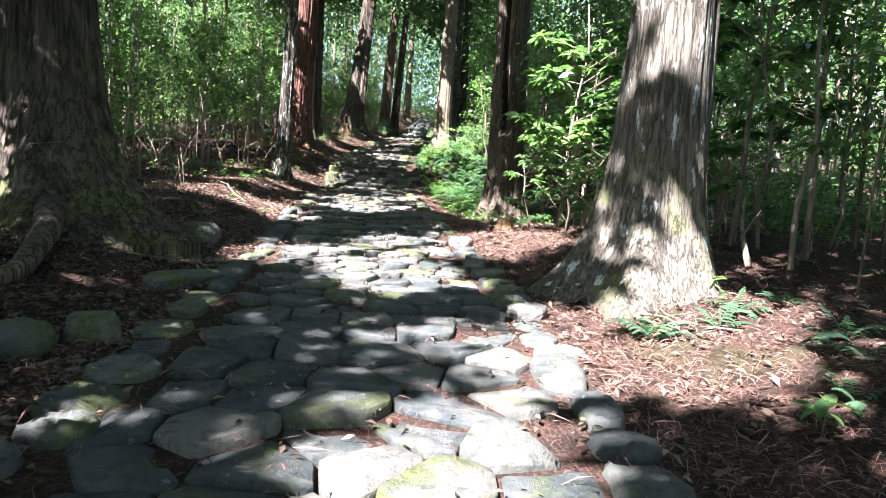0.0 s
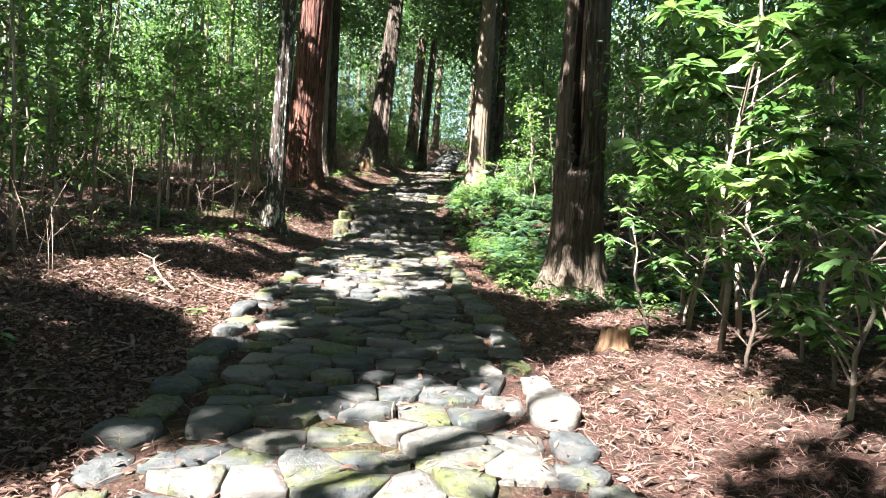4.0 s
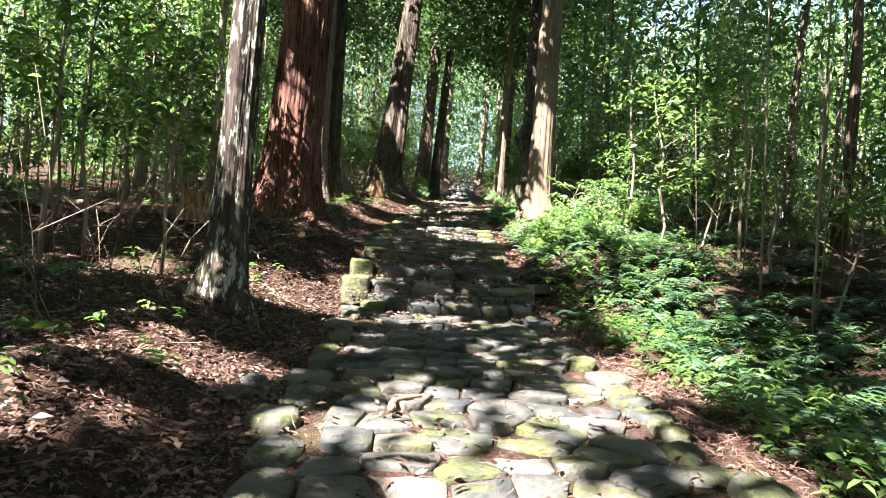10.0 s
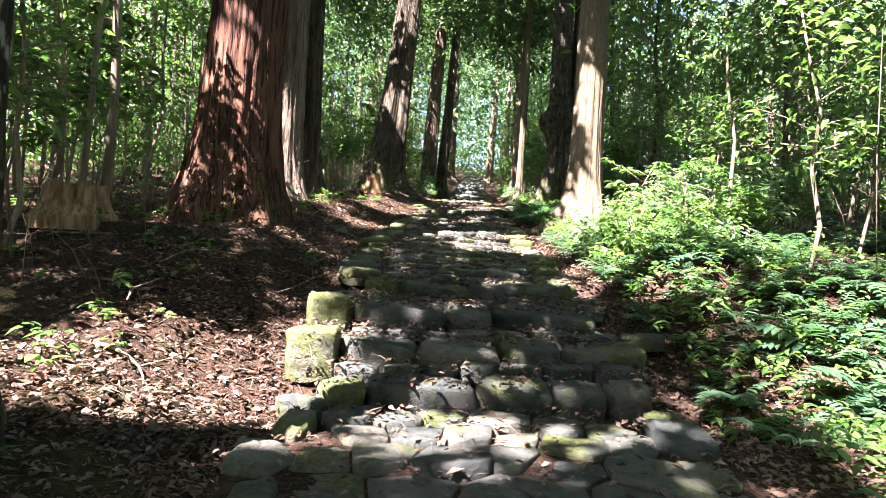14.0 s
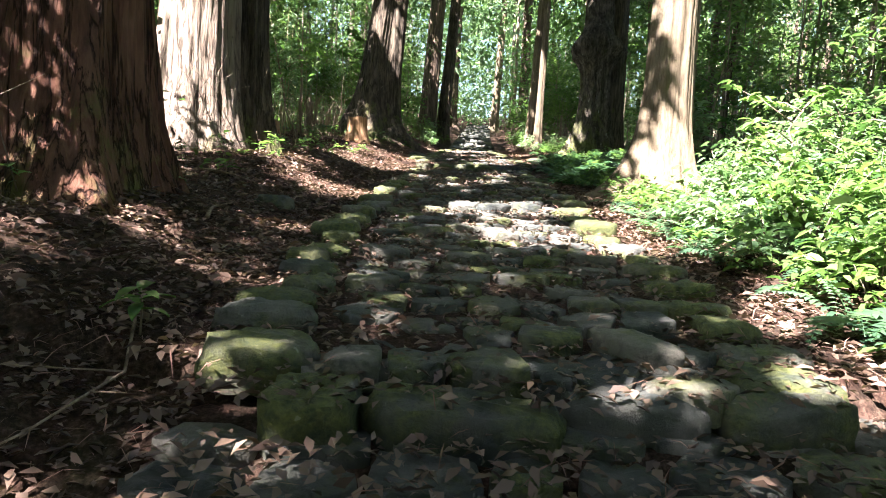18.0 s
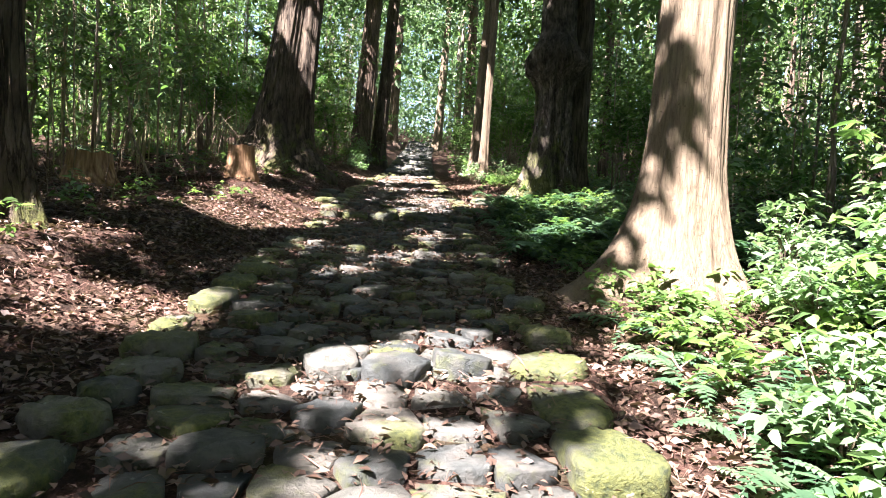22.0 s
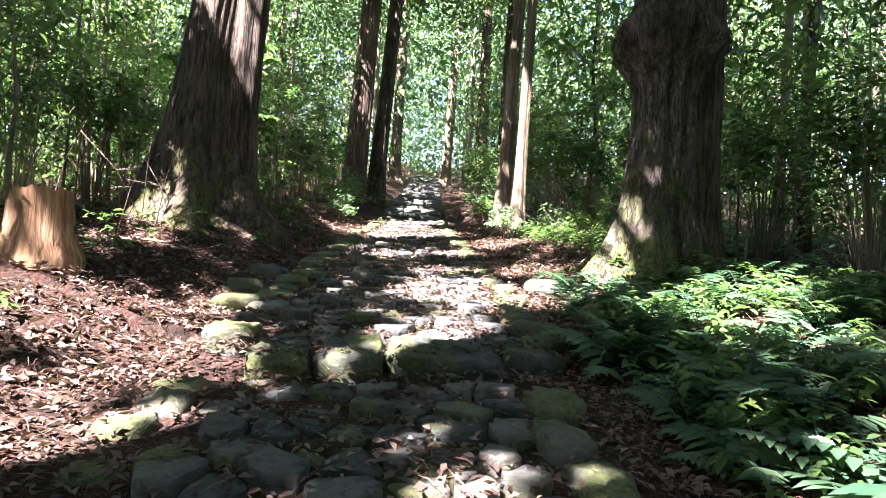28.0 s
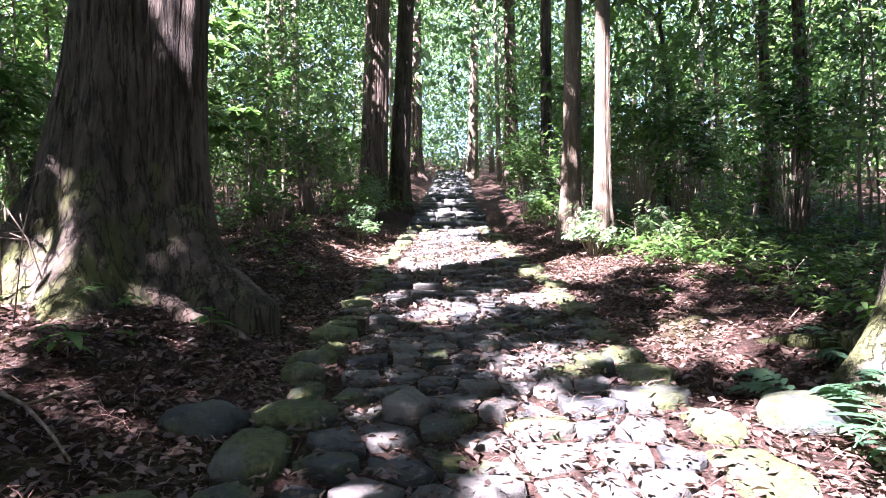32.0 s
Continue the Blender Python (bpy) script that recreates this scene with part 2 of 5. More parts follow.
BARK_HOLLOW = bark_material("orange_brown_bark", (0.04, 0.03, 0.022), (0.095, 0.073, 0.052), (0.155, 0.122, 0.088), 0.76, moss=0.6, deep=0.09, grain=0.16, ridge=16.0, foot=0.06, crack=0.6)
BARK_PALE = bark_material("pale_cedar_bark", (0.06, 0.042, 0.03), (0.138, 0.107, 0.07), (0.2, 0.162, 0.112), 0.68, (0.42, 0.4, 0.36), moss=0.64, deep=0.04, ridge=26, grain=0.16, crack=0.2, ticks=0.7)
BARK_PEELING = bark_material("peeling_cedar_bark", (0.05, 0.036, 0.027), (0.17, 0.13, 0.098), (0.27, 0.222, 0.175), 0.8, moss=0.7, deep=0.09, ridge=13, grain=0.1, crack=0.6, foot=0.08)
BARK_LICHEN = bark_material("lichened_bark", (0.012, 0.009, 0.007), (0.04, 0.032, 0.024), (0.09, 0.075, 0.056), 0.54, (0.34, 0.36, 0.29), 0.66, foot=0.16, fleck=12.0, grain=0.25, crack=0.4)
BARK_GNARLED = bark_material("gnarled_bark", (0.01, 0.008, 0.007), (0.058, 0.047, 0.037), (0.2, 0.172, 0.137), 0.66, (0.3, 0.31, 0.27), 0.57, ridge=12.0, deep=0.16, foot=0.2, fleck=14.0, grain=0.4, crack=0.5)
BARK_THIN = bark_material("sapling_bark", (0.06, 0.045, 0.033), (0.17, 0.135, 0.10), (0.33, 0.28, 0.21), 0.72, deep=0.01, ridge=24, crack=0.3)
BARK_DARK = bark_material("dark_mossy_bark", (0.013, 0.01, 0.008), (0.062, 0.049, 0.036), (0.17, 0.137, 0.1), 0.74, moss=0.6, foot=0.13, deep=0.14, ridge=12.0, grain=0.17, crack=0.6)


def leaf_material(name, dark, mid, light, through=0.45, gloss=0.35):
    m, nt, b = shader(name, gloss, 0.4)
    isl = nt.nodes.new("ShaderNodeNewGeometry").outputs["Random Per Island"]
    patch = ramp(nt, texture(nt, 1.3, detail=3, shift=chance(nt)), [(0.34, (0, 0, 0)), (0.66, (1, 1, 1))])
    col = ramp(nt, mix(nt, 0.6, isl, patch), [(0.1, dark), (0.5, mid), (0.9, light)])
    col = mix(nt, 0.25, col, ramp(nt, chance(nt), [(0, dark), (1, light)]))
    nt.links.new(col, b.inputs["Base Color"])
    t = nt.nodes.new("ShaderNodeBsdfTranslucent")
    nt.links.new(mix(nt, 1.0, col, (1.4, 1.7, 1.0), "MULTIPLY"), t.inputs[0])
    s = nt.nodes.new("ShaderNodeMixShader")
    s.inputs[0].default_value = through
    nt.links.new(b.outputs[0], s.inputs[1])
    nt.links.new(t.outputs[0], s.inputs[2])
    nt.links.new(s.outputs[0], nt.nodes["Material Output"].inputs[0])
    return m


LEAF = leaf_material("broad_leaf", (0.026, 0.062, 0.022), (0.082, 0.15, 0.044), (0.2, 0.28, 0.085))
LEAF_BRIGHT = leaf_material("pale_broad_leaf", (0.05, 0.105, 0.05), (0.12, 0.19, 0.1), (0.23, 0.3, 0.18), 0.4, 0.3)
LEAF_GLOSSY = leaf_material("glossy_leaf", (0.033, 0.08, 0.03), (0.08, 0.155, 0.05), (0.18, 0.26, 0.085), 0.38, 0.22)
NEEDLE = leaf_material("cedar_spray", (0.022, 0.05, 0.018), (0.045, 0.085, 0.03), (0.08, 0.125, 0.045), 0.3, 0.6)
# paler and bluer than the near leaves: distance haze put into the colour
HAZY_FAR_LEAF = leaf_material("hazy_far_foliage", (0.055, 0.1, 0.055), (0.11, 0.18, 0.09), (0.2, 0.27, 0.14), 0.42, 0.6)
FERN = leaf_material("fern_frond", (0.017, 0.05, 0.03), (0.042, 0.097, 0.05), (0.11, 0.178, 0.088), 0.38, 0.45)
DEAD = leaf_material("fallen_leaf", (0.028, 0.016, 0.012), (0.11, 0.068, 0.048), (0.24, 0.165, 0.12), 0.08, 0.5)
RED_NEEDLE = leaf_material("fallen_cedar_spray", (0.05, 0.022, 0.016), (0.15, 0.075, 0.055), (0.28, 0.165, 0.125), 0.05, 0.8)


def wood_material(name, a, b_, c):
    m, nt, b = shader(name, 0.85, 0.2)
    f = texture(nt, 18, (1, 1, 0.08), 6, 0.6, chance(nt))
    nt.links.new(ramp(nt, f, [(0.3, a), (0.5, b_), (0.72, c)]), b.inputs["Base Color"])
    bump(nt, b, f, 0.9, 0.03)
    return m


STUMP_WOOD = wood_material("weathered_stump_wood", (0.06, 0.03, 0.015), (0.24, 0.14, 0.075), (0.42, 0.29, 0.17))
# near black: the shade of the hollow is put into the rotten wood's colour
SHADED_ROT = wood_material("shaded_rotten_heartwood", (0.006, 0.005, 0.004), (0.018, 0.013, 0.01), (0.04, 0.03, 0.022))
CANE = wood_material("bamboo_cane", (0.12, 0.1, 0.05), (0.27, 0.24, 0.13), (0.4, 0.36, 0.22))
TWIG_WOOD = wood_material("dead_wood", (0.05, 0.035, 0.025), (0.17, 0.125, 0.09), (0.36, 0.29, 0.22))


# ---- builders ----
def rng_of(seed):
    return np.random.default_rng(seed)


def link_mesh(name, verts, faces, material, parent=None, label="", smooth_faces=True):
    me = bpy.data.meshes.new(name)
    me.from_pydata([tuple(v) for v in verts], [], faces)
    me.materials.append(material)
    if smooth_faces:
        me.polygons.foreach_set("use_smooth", [True] * len(me.polygons))
    ob = new(name, me)
    ob.parent = parent
    if label:
        tagged(ob, label)
    return ob


def empty(name, x, y, z, label, category, group="", kind=""):
    ob = new(name)
    ob.empty_display_size = 0.2
    ob.matrix_basis = Matrix.Translation((x, y, z))
    return tagged(ob, label, category, group, kind)


def norm(a):
    return a / np.maximum(np.linalg.norm(a, axis=-1, keepdims=True), 1e-9)


def diamond(base, way, side, up, length, width, curl):
    v = np.empty((len(base), 4, 3))
    v[:, 0] = base
    v[:, 1] = base + way * length * 0.45 + side * width * 0.5 + up * length * curl
    v[:, 2] = base + way * length - up * length * curl
    v[:, 3] = base + way * length * 0.45 - side * width * 0.5 + up * length * curl
    return v


def leaf_mesh(name, base, way, up, length, width, material, parent=None, curl=0.12, fine=False):
    """Many single leaves in one mesh: each a folded blade from its stalk along way."""
    n = len(base)
    way = norm(way)
    side = norm(np.cross(way, up))
    up = np.cross(side, way)
    length, width = np.broadcast_to(length, n)[:, None], np.broadcast_to(width, n)[:, None]
    if fine:  # pointed oval blades for leaves seen near by
        k = 6
        v = np.empty((n, 6, 3))
        v[:, 0] = base
        v[:, 1] = base + way * length * 0.3 + side * width * 0.46 + up * length * curl * 0.8
        v[:, 2] = base + way * length * 0.66 + side * width * 0.4 + up * length * curl * 0.4
        v[:, 3] = base + way * length - up * length * curl
        v[:, 4] = base + way * length * 0.66 - side * width * 0.4 + up * length * curl * 0.4
        v[:, 5] = base + way * length * 0.3 - side * width * 0.46 + up * length * curl * 0.8
    else:
        k = 4
        v = diamond(base, way, side, up, length, width, curl)
    me = bpy.data.meshes.new(name)
    me.vertices.add(k * n)
    me.vertices.foreach_set("co", v.ravel())
    me.loops.add(k * n)
    me.loops.foreach_set("vertex_index", np.arange(k * n))
    me.polygons.add(n)
    me.polygons.foreach_set("loop_start", np.arange(n) * k)
    me.update()
    me.validate()
    me.materials.append(material)
    ob = new(name, me)
    ob.parent = parent
    return ob


def tube(points, radii, sides=7):
    """Vertices and faces of a tapered tube along points."""
    pts = [Vector(p) for p in points]
    verts, faces = [], []
    for i, p in enumerate(pts):
        d = (pts[min(i + 1, len(pts) - 1)] - pts[max(i - 1, 0)]).normalized()
        a = d.cross(Vector((0.31, 0.17, 0.93)) if abs(d.z) < 0.9 else Vector((1, 0.2, 0))).normalized()
        b = d.cross(a)
        for k in range(sides):
            w = 2 * math.pi * k / sides
            verts.append(p + (a * math.cos(w) + b * math.sin(w)) * radii[i])
    for i in range(len(pts) - 1):
        for k in range(sides):
            j = (k + 1) % sides
            faces.append((i * sides + k, i * sides + j, (i + 1) * sides + j, (i + 1) * sides + k))
    faces.append(tuple(range(sides))[::-1])
    faces.append(tuple((len(pts) - 1) * sides + k for k in range(sides)))
    return verts, faces


def tubes(many):
    verts, faces = [], []
    for points, radii, sides in many:
        v, f = tube(points, radii, sides)
        faces += [tuple(i + len(verts) for i in q) for q in f]
        verts += v
    return verts, faces


# spots of the floor that the sun reaches through gaps of the crowns: x, y, radius
SUNNY_LOWER = [(1.2, 4.5, 0.5), (1.0, 4.9, 0.35), (1.5, 5.7, 0.2), (0.0, 4.9, 0.15), (0.2, 3.0, 0.5), (-1.7, 3.2, 0.15), (2.3, 4.2, 0.35), (-0.2, 7.2, 0.55), (0.3, 6.9, 0.35), (-1.5, 8.2, 0.5), (2.8, 5.5, 0.6),
               (-0.2, 9.6, 0.4), (1.5, 10.5, 0.7), (2.6, 14.1, 0.6), (-3.5, 13.1, 0.6), (-2.95, 12.6, 0.55), (-1.4, 15.0, 0.45), (-0.95, 14.3, 0.4), (-1.3, 16.3, 0.35), (-2.1, 17.5, 0.25), (0.0, 15.5, 0.2),
               (-2.35, 15.2, 0.25), (0.46, 17.0, 0.25), (1.4, 16.2, 0.4), (-1.6, 18.0, 0.3), (-0.3, 18.0, 0.35), (0.4, 19.2, 0.4), (3.2, 16.1, 0.5), (-3.9, 18.3, 0.4), (1.3, 9.0, 0.4), (1.8, 9.6, 0.4), (-4.6, 16.4, 0.4), (3.7, 15.9, 0.4), (-2.14, 11.75, 0.2), (0.3, 8.93, 0.4), (-0.37, 8.8, 0.3), (-3.15, 13.8, 0.35), (1.0, 10.6, 0.35)]
SUNNY_MIDDLE = [(1.2, 20.1, 0.5), (1.3, 21.3, 0.4), (-3.7, 22.5, 0.8), (-3.0, 22.2, 0.45), (-1.8, 21.75, 0.2), (-1.2, 21.85, 0.12), (-6.3, 22.8, 0.4), (1.7, 22.6, 0.5), (2.4, 23.8, 0.5), (-0.5, 24.95, 0.0), (-3.1, 23.9, 0.2), (-3.25, 23.4, 0.25),
                (0.3, 26.0, 0.35), (0.9, 25.2, 0.4), (0.2, 24.9, 0.2), (-1.1, 28.4, 0.4), (-0.3, 27.9, 0.25), (0.8, 28.6, 0.9), (2.6, 29.6, 1.2), (3.4, 26.6, 1.0), (1.9, 27.0, 0.6), (-1.6, 30.2, 0.5), (-1.0, 29.9, 0.3), (-3.3, 30.8, 0.4), (-3.7, 28.2, 0.25),
                (1.3, 31.1, 0.7), (0.5, 30.1, 0.4), (-1.15, 33.4, 0.05), (3.6, 31.5, 0.6)]
SUNNY_UPPER = [(-3.3, 35.5, 0.5), (-0.8, 34.9, 0.15), (1.1, 34.6, 0.4), (-3.6, 37.0, 0.4), (-0.85, 39.5, 0.28), (0.75, 39.5, 0.35), (-0.4, 39.5, 0.5), (0.05, 39.4, 0.52), (0.4, 39.35, 0.5), (-0.65, 37.75, 0.26), (-0.85, 37.1, 0.2),
               (-2.6, 37.0, 0.35), (-2.9, 37.9, 0.15), (-4.3, 40.0, 0.3), (-1.9, 47.5, 0.7), (-1.1, 46.7, 0.9), (-0.4, 48.2, 0.8), (0.4, 46.6, 0.5), (0.8, 45.0, 0.5), (1.5, 45.8, 0.5),
               (1.4, 38.3, 0.5), (2.1, 37.6, 0.5), (2.7, 38.8, 0.4), (0.8, 41.2, 0.3), (-0.4, 41.0, 0.2), (-1.2, 42.8, 0.25), (0.0, 43.4, 0.25), (-2.0, 44.0, 0.3), (-0.6, 50.5, 0.4), (-1.3, 49.2, 0.8), (-0.6, 52.4, 0.7), (-1.2, 51.6, 0.6), (-0.1, 53.3, 0.5), (-0.3, 57.5, 0.5), (0.2, 61.0, 0.5)]
# the same for places up on trunks and steps: x, y, z, radius
SUNNY_HIGH = [(2.4, 6.2, 3.4, 0.25), (2.75, 6.15, 0.7, 0.15), (1.72, 16.6, 0.95, 0.25), (3.3, 12.4, 3.4, 0.6), (3.0, 11.6, 2.2, 0.5), (-4.1, 20.2, 5.0, 0.15), (-2.9, 22.8, 1.9, 0.2), (-5.7, 31.1, 5.0, 0.8), (1.35, 31.5, 6.3, 0.3), (1.55, 31.5, 5.2, 0.25),
              (1.5, 31.5, 4.1, 0.28), (1.6, 39.7, 5.1, 0.28), (1.55, 39.7, 4.6, 0.28), (-4.6, 7.15, 1.5, 0.28), (-4.3, 6.95, 1.0, 0.2), (-4.5, 41.3, 5.2, 0.2), (1.5, 46.5, 8.0, 0.7)]
GAPS = [(Vector((x, y, float(ground_z(x, y)))), r) for x, y, r in SUNNY_LOWER + SUNNY_MIDDLE + SUNNY_UPPER] + [(Vector((x, y, z)), r) for x, y, z, r in SUNNY_HIGH]


def small_gaps():
    """Chance pinholes of the crowns, most of them over the banks."""
    rg = np.random.default_rng(17)
    out = []
    for k in range(150):
        y = rg.uniform(1, 50)
        l, r = float(along(LEFT, y)), float(along(RIGHT, y))
        u = rg.random()
        x = l - rg.uniform(0.2, 5) if u < 0.36 else r + rg.uniform(0.3, 4.5) if u < 0.8 else rg.uniform(l, r)
        if x < r and y < 10 or x < -3 and (5 < y < 9 or 39.5 < y < 43) or x > 1.4 and (5.5 < y < 7.5 or 15.5 < y < 18):
            continue
        out.append((Vector((x, y, float(ground_z(x, y)) + (0.0 if u > 0.8 else rg.uniform(0, 1.2)))), rg.uniform(0.0, 0.16)))
    return out


PINHOLES = small_gaps()


def in_shade(points, spread=1.0, gaps=None):
    """Which points stand clear of the sunbeams through the gaps."""
    keep = np.ones(len(points), bool)
    d = np.array(TO_SUN)
    beams = [(f, r, 0.27) for f, r in (GAPS if gaps is None else gaps)] + [(f, r, 0.2) for f, r in (PINHOLES if gaps is None else [])]
    for foot, r, rim in beams:
        off = points - np.array(foot)
        t = off @ d
        far = np.linalg.norm(off - t[:, None] * d, axis=1)
        keep &= (far > r * 1.1 * spread + rim) | (t < 0)
    return keep


def trunk_mesh(r, height, flare, flare_height, lobes, seed, lean=(0, 0), sides=150, top=0.55, ridge=0.03, knobs=(), shag=0.012, cleft=None):
    """A fluted, flaring trunk. lobes: root ridges as (degrees, strength, width in degrees)."""
    shag = min(shag, 0.05 * r)
    rings = [-0.5, -0.2, 0.0, 0.08, 0.16, 0.25, 0.35, 0.47, 0.6, 0.75, 0.9, 1.1, 1.3, 1.55, 1.8, 1.95, 2.1, 2.25, 2.4, 2.6, 2.8, 3.0, 3.2, 3.45, 3.7, 3.95, 4.2, 4.5, 4.8, 5.1, 5.5, 5.9, 6.3, 6.7, 7.2, 7.8, 8.5, 10, 12, 14, 17, 20]
    rings = [z for z in rings if z < height] + [height]
    verts, faces = [], []
    for z in rings:
        zz = max(z, 0)
        body = r * (1 - (1 - top) * zz / height)
        out = math.exp(-max(z, -0.2) / flare_height)
        cx, cy = lean[0] * zz, lean[1] * zz
        for k in range(sides):
            a = 2 * math.pi * k / sides
            lobe = 0.25
            for deg, strength, width in lobes:
                d = (a - radians(deg) + math.pi) % (2 * math.pi) - math.pi
                lobe += strength * math.exp(-(d / radians(width)) ** 2)
            q = Vector((math.cos(a) * 2.6 + seed * 7.1, math.sin(a) * 2.6, z * 0.16))
            flute = noise.noise(q) * 0.10 + noise.noise(q * 3.3) * 0.05
            rad = body * (1 + flute) + flare * out * lobe + ridge * noise.noise(Vector((math.cos(a) * 11 * r + seed, math.sin(a) * 11 * r, z * 0.45))) * (1 + out)
            shred = noise.noise(Vector((math.cos(a) * 24 * r, math.sin(a) * 24 * r, z * 1.1 + seed)))
            rad -= shag * (1 - min(1, abs(shred) * 4)) + shag * 0.7 * max(0, noise.noise(Vector((math.cos(a) * 40 * r, math.sin(a) * 40 * r, z * 1.6 + seed))))
            if cleft:  # a split in the wood: degrees, height at which it opens, half-width in degrees
                d = (a - radians(cleft[0] + 5 * math.sin(z * 0.9)) + math.pi) % (2 * math.pi) - math.pi
                rad *= 1 - 0.85 * math.exp(-(d / radians(cleft[2] * (0.3 + 0.7 * float(smooth((z - cleft[1]) / 1.3))))) ** 4) * float(smooth((z - cleft[1]) / 0.5))
            for deg, kz, size, push in knobs:
                d = (a - radians(deg) + math.pi) % (2 * math.pi) - math.pi
                rad += push * math.exp(-((d * r / size) ** 2) - ((z - kz) / size) ** 2) * (1 + 0.5 * noise.noise(Vector((math.cos(a) * 3, math.sin(a) * 3, z * 3 + seed))) + 0.5 * noise.noise(Vector((math.cos(a) * 9, math.sin(a) * 9, z * 8 + seed))))
            verts.append((cx + rad * math.cos(a), cy + rad * math.sin(a), z))
    for i in range(len(rings) - 1):
        for k in range(sides):
            j = (k + 1) % sides
            faces.append((i * sides + k, i * sides + j, (i + 1) * sides + j, (i + 1) * sides + k))
    faces.append(tuple((len(rings) - 1) * sides + k for k in range(sides)))
    return verts, faces


def crown_leaves(rng, clumps, spread, per, lengths, widths, droop=0.35):
    """Arrays for leaf_mesh: blades scattered in clumps."""
    c = np.repeat(clumps, per, axis=0)
    off = rng.normal(size=(len(c), 3)) * np.asarray(spread)
    way = norm(off + rng.normal(size=off.shape) * 0.6 * np.linalg.norm(spread)) - np.array([0, 0, droop])
    up = norm(rng.normal(size=off.shape) * 0.6 + np.array([0, 0, 1]))
    n = len(c)
    return c + off, way, up, rng.uniform(*lengths, n), rng.uniform(*widths, n)


def crown(parent, rng, x, y, z, centre, radius, count, per, material=NEEDLE, lengths=(0.35, 0.65), widths=(0.12, 0.24), carve=True):
    """A crown of sprays; centre and radius are (x, y, z) in the tree's own space."""
    u = norm(rng.normal(size=(count, 3))) * rng.uniform(0.25, 1, (count, 1)) ** 0.5
    clumps = np.array(centre) + u * np.array(radius)
    base, way, up, ln, wd = crown_leaves(rng, clumps, (0.55, 0.55, 0.3), per, lengths, widths)
    if carve:
        keep = in_shade(base + np.array([x, y, z]))
        base, way, up, ln, wd = base[keep], way[keep], up[keep], ln[keep], wd[keep]
    return leaf_mesh("crown", base, way, up, ln, wd, material, parent), clumps


def limbs(parent, rng, clumps, material, start, every=6, thick=0.07):
    many = []
    for c in clumps[::every]:
        z0 = max(start, c[2] - 1.5 - rng.uniform(0, 1))
        mid = np.array([c[0] * 0.5, c[1] * 0.5, (z0 + c[2]) / 2 + 0.2])
        many.append(([(0, 0, z0), tuple(mid), tuple(c)], [thick, thick * 0.6, thick * 0.2], 5))
    v, f = tubes(many)
    return link_mesh("limbs", v, f, material, parent)


# ---- forest floor: one sheet out to the horizon ----
def build_ground():
    xs = np.concatenate([np.linspace(-420, -60, 10), np.linspace(-52, -14, 20), np.linspace(-13, -6, 22), np.arange(-5.8, 6.0, 0.16), np.linspace(6.3, 14, 22), np.linspace(15.5, 60, 24), np.linspace(90, 420, 9)])
    ys = np.concatenate([np.linspace(-420, -40, 10), np.linspace(-34, -3, 18), np.arange(-2, 50, 0.16), np.linspace(50.4, 70, 50), np.linspace(72, 130, 30), np.linspace(145, 420, 10)])
    gx, gy = np.meshgrid(xs, ys)
    gz = ground_z(gx, gy)
    near = (np.abs(gx) < 7) & (gy > -4) & (gy < 60)
    lo, ro = along(LEFT, gy) - gx, gx - along(RIGHT, gy)
    off = smooth(np.maximum(lo, ro) / 0.5)
    rg = rng_of(5)
    gz = gz + near * off * rg.normal(size=gz.shape) * 0.026
    verts = np.stack([gx.ravel(), gy.ravel(), gz.ravel()], 1)
    w, h = len(xs), len(ys)
    faces = [(j * w + i, j * w + i + 1, (j + 1) * w + i + 1, (j + 1) * w + i) for j in range(h - 1) for i in range(w - 1)]
    ob = link_mesh("ground", verts, faces, SOIL)
    return tagged(ob, "brown forest floor of leaf litter and fallen cedar needles", "ground", kind="structure")


GROUND = build_ground()


# ---- big trees along the path ----
def big_tree(x, y, r, height, flare, flare_height, lobes, seed, material, label, lean=(0, 0), z=None, knobs=(), crown_at=None, ridge=0.03, name="cedar_tree", top=0.55, shag=0.012):
    z = float(ground_z(x, y)) if z is None else z
    tree = empty(name, x, y, z, label, "tree", "old cedars along the path")
    v, f = trunk_mesh(r, height, flare, flare_height, lobes, seed, lean, knobs=knobs, ridge=ridge, top=top, shag=shag)
    bole = link_mesh("trunk", v, f, material, tree)
    rg = rng_of(seed + 100)
    cz = height * 0.8
    c = (lean[0] * cz, lean[1] * cz, cz) if crown_at is None else crown_at
    _, clumps = crown(tree, rg, x, y, z, c, (2.8, 2.8, height * 0.3), 40 if y < 44 else 18, 38)
    for q in clumps[::9]:
        z0 = max(height * 0.45, q[2] - 2.2)
        vv, ff = tube([(lean[0] * z0, lean[1] * z0, z0), (q[0] * 0.5, q[1] * 0.5, (z0 + q[2]) / 2 + 0.25), tuple(q)], [0.09, 0.055, 0.015], 6)
        link_mesh("limb", vv, ff, material, bole)
    return tree


def root(tree, points, radii, material):
    """A surface root; points in the tree's own space, with heights above the floor there."""
    ox, oy, oz = tree.matrix_basis.translation
    pts = [(px, py, float(ground_z(ox + px, oy + py)) - oz + h) for px, py, h in points]
    v, f = tube(pts, radii, 8)
    return link_mesh("root", v, f, material, tree)


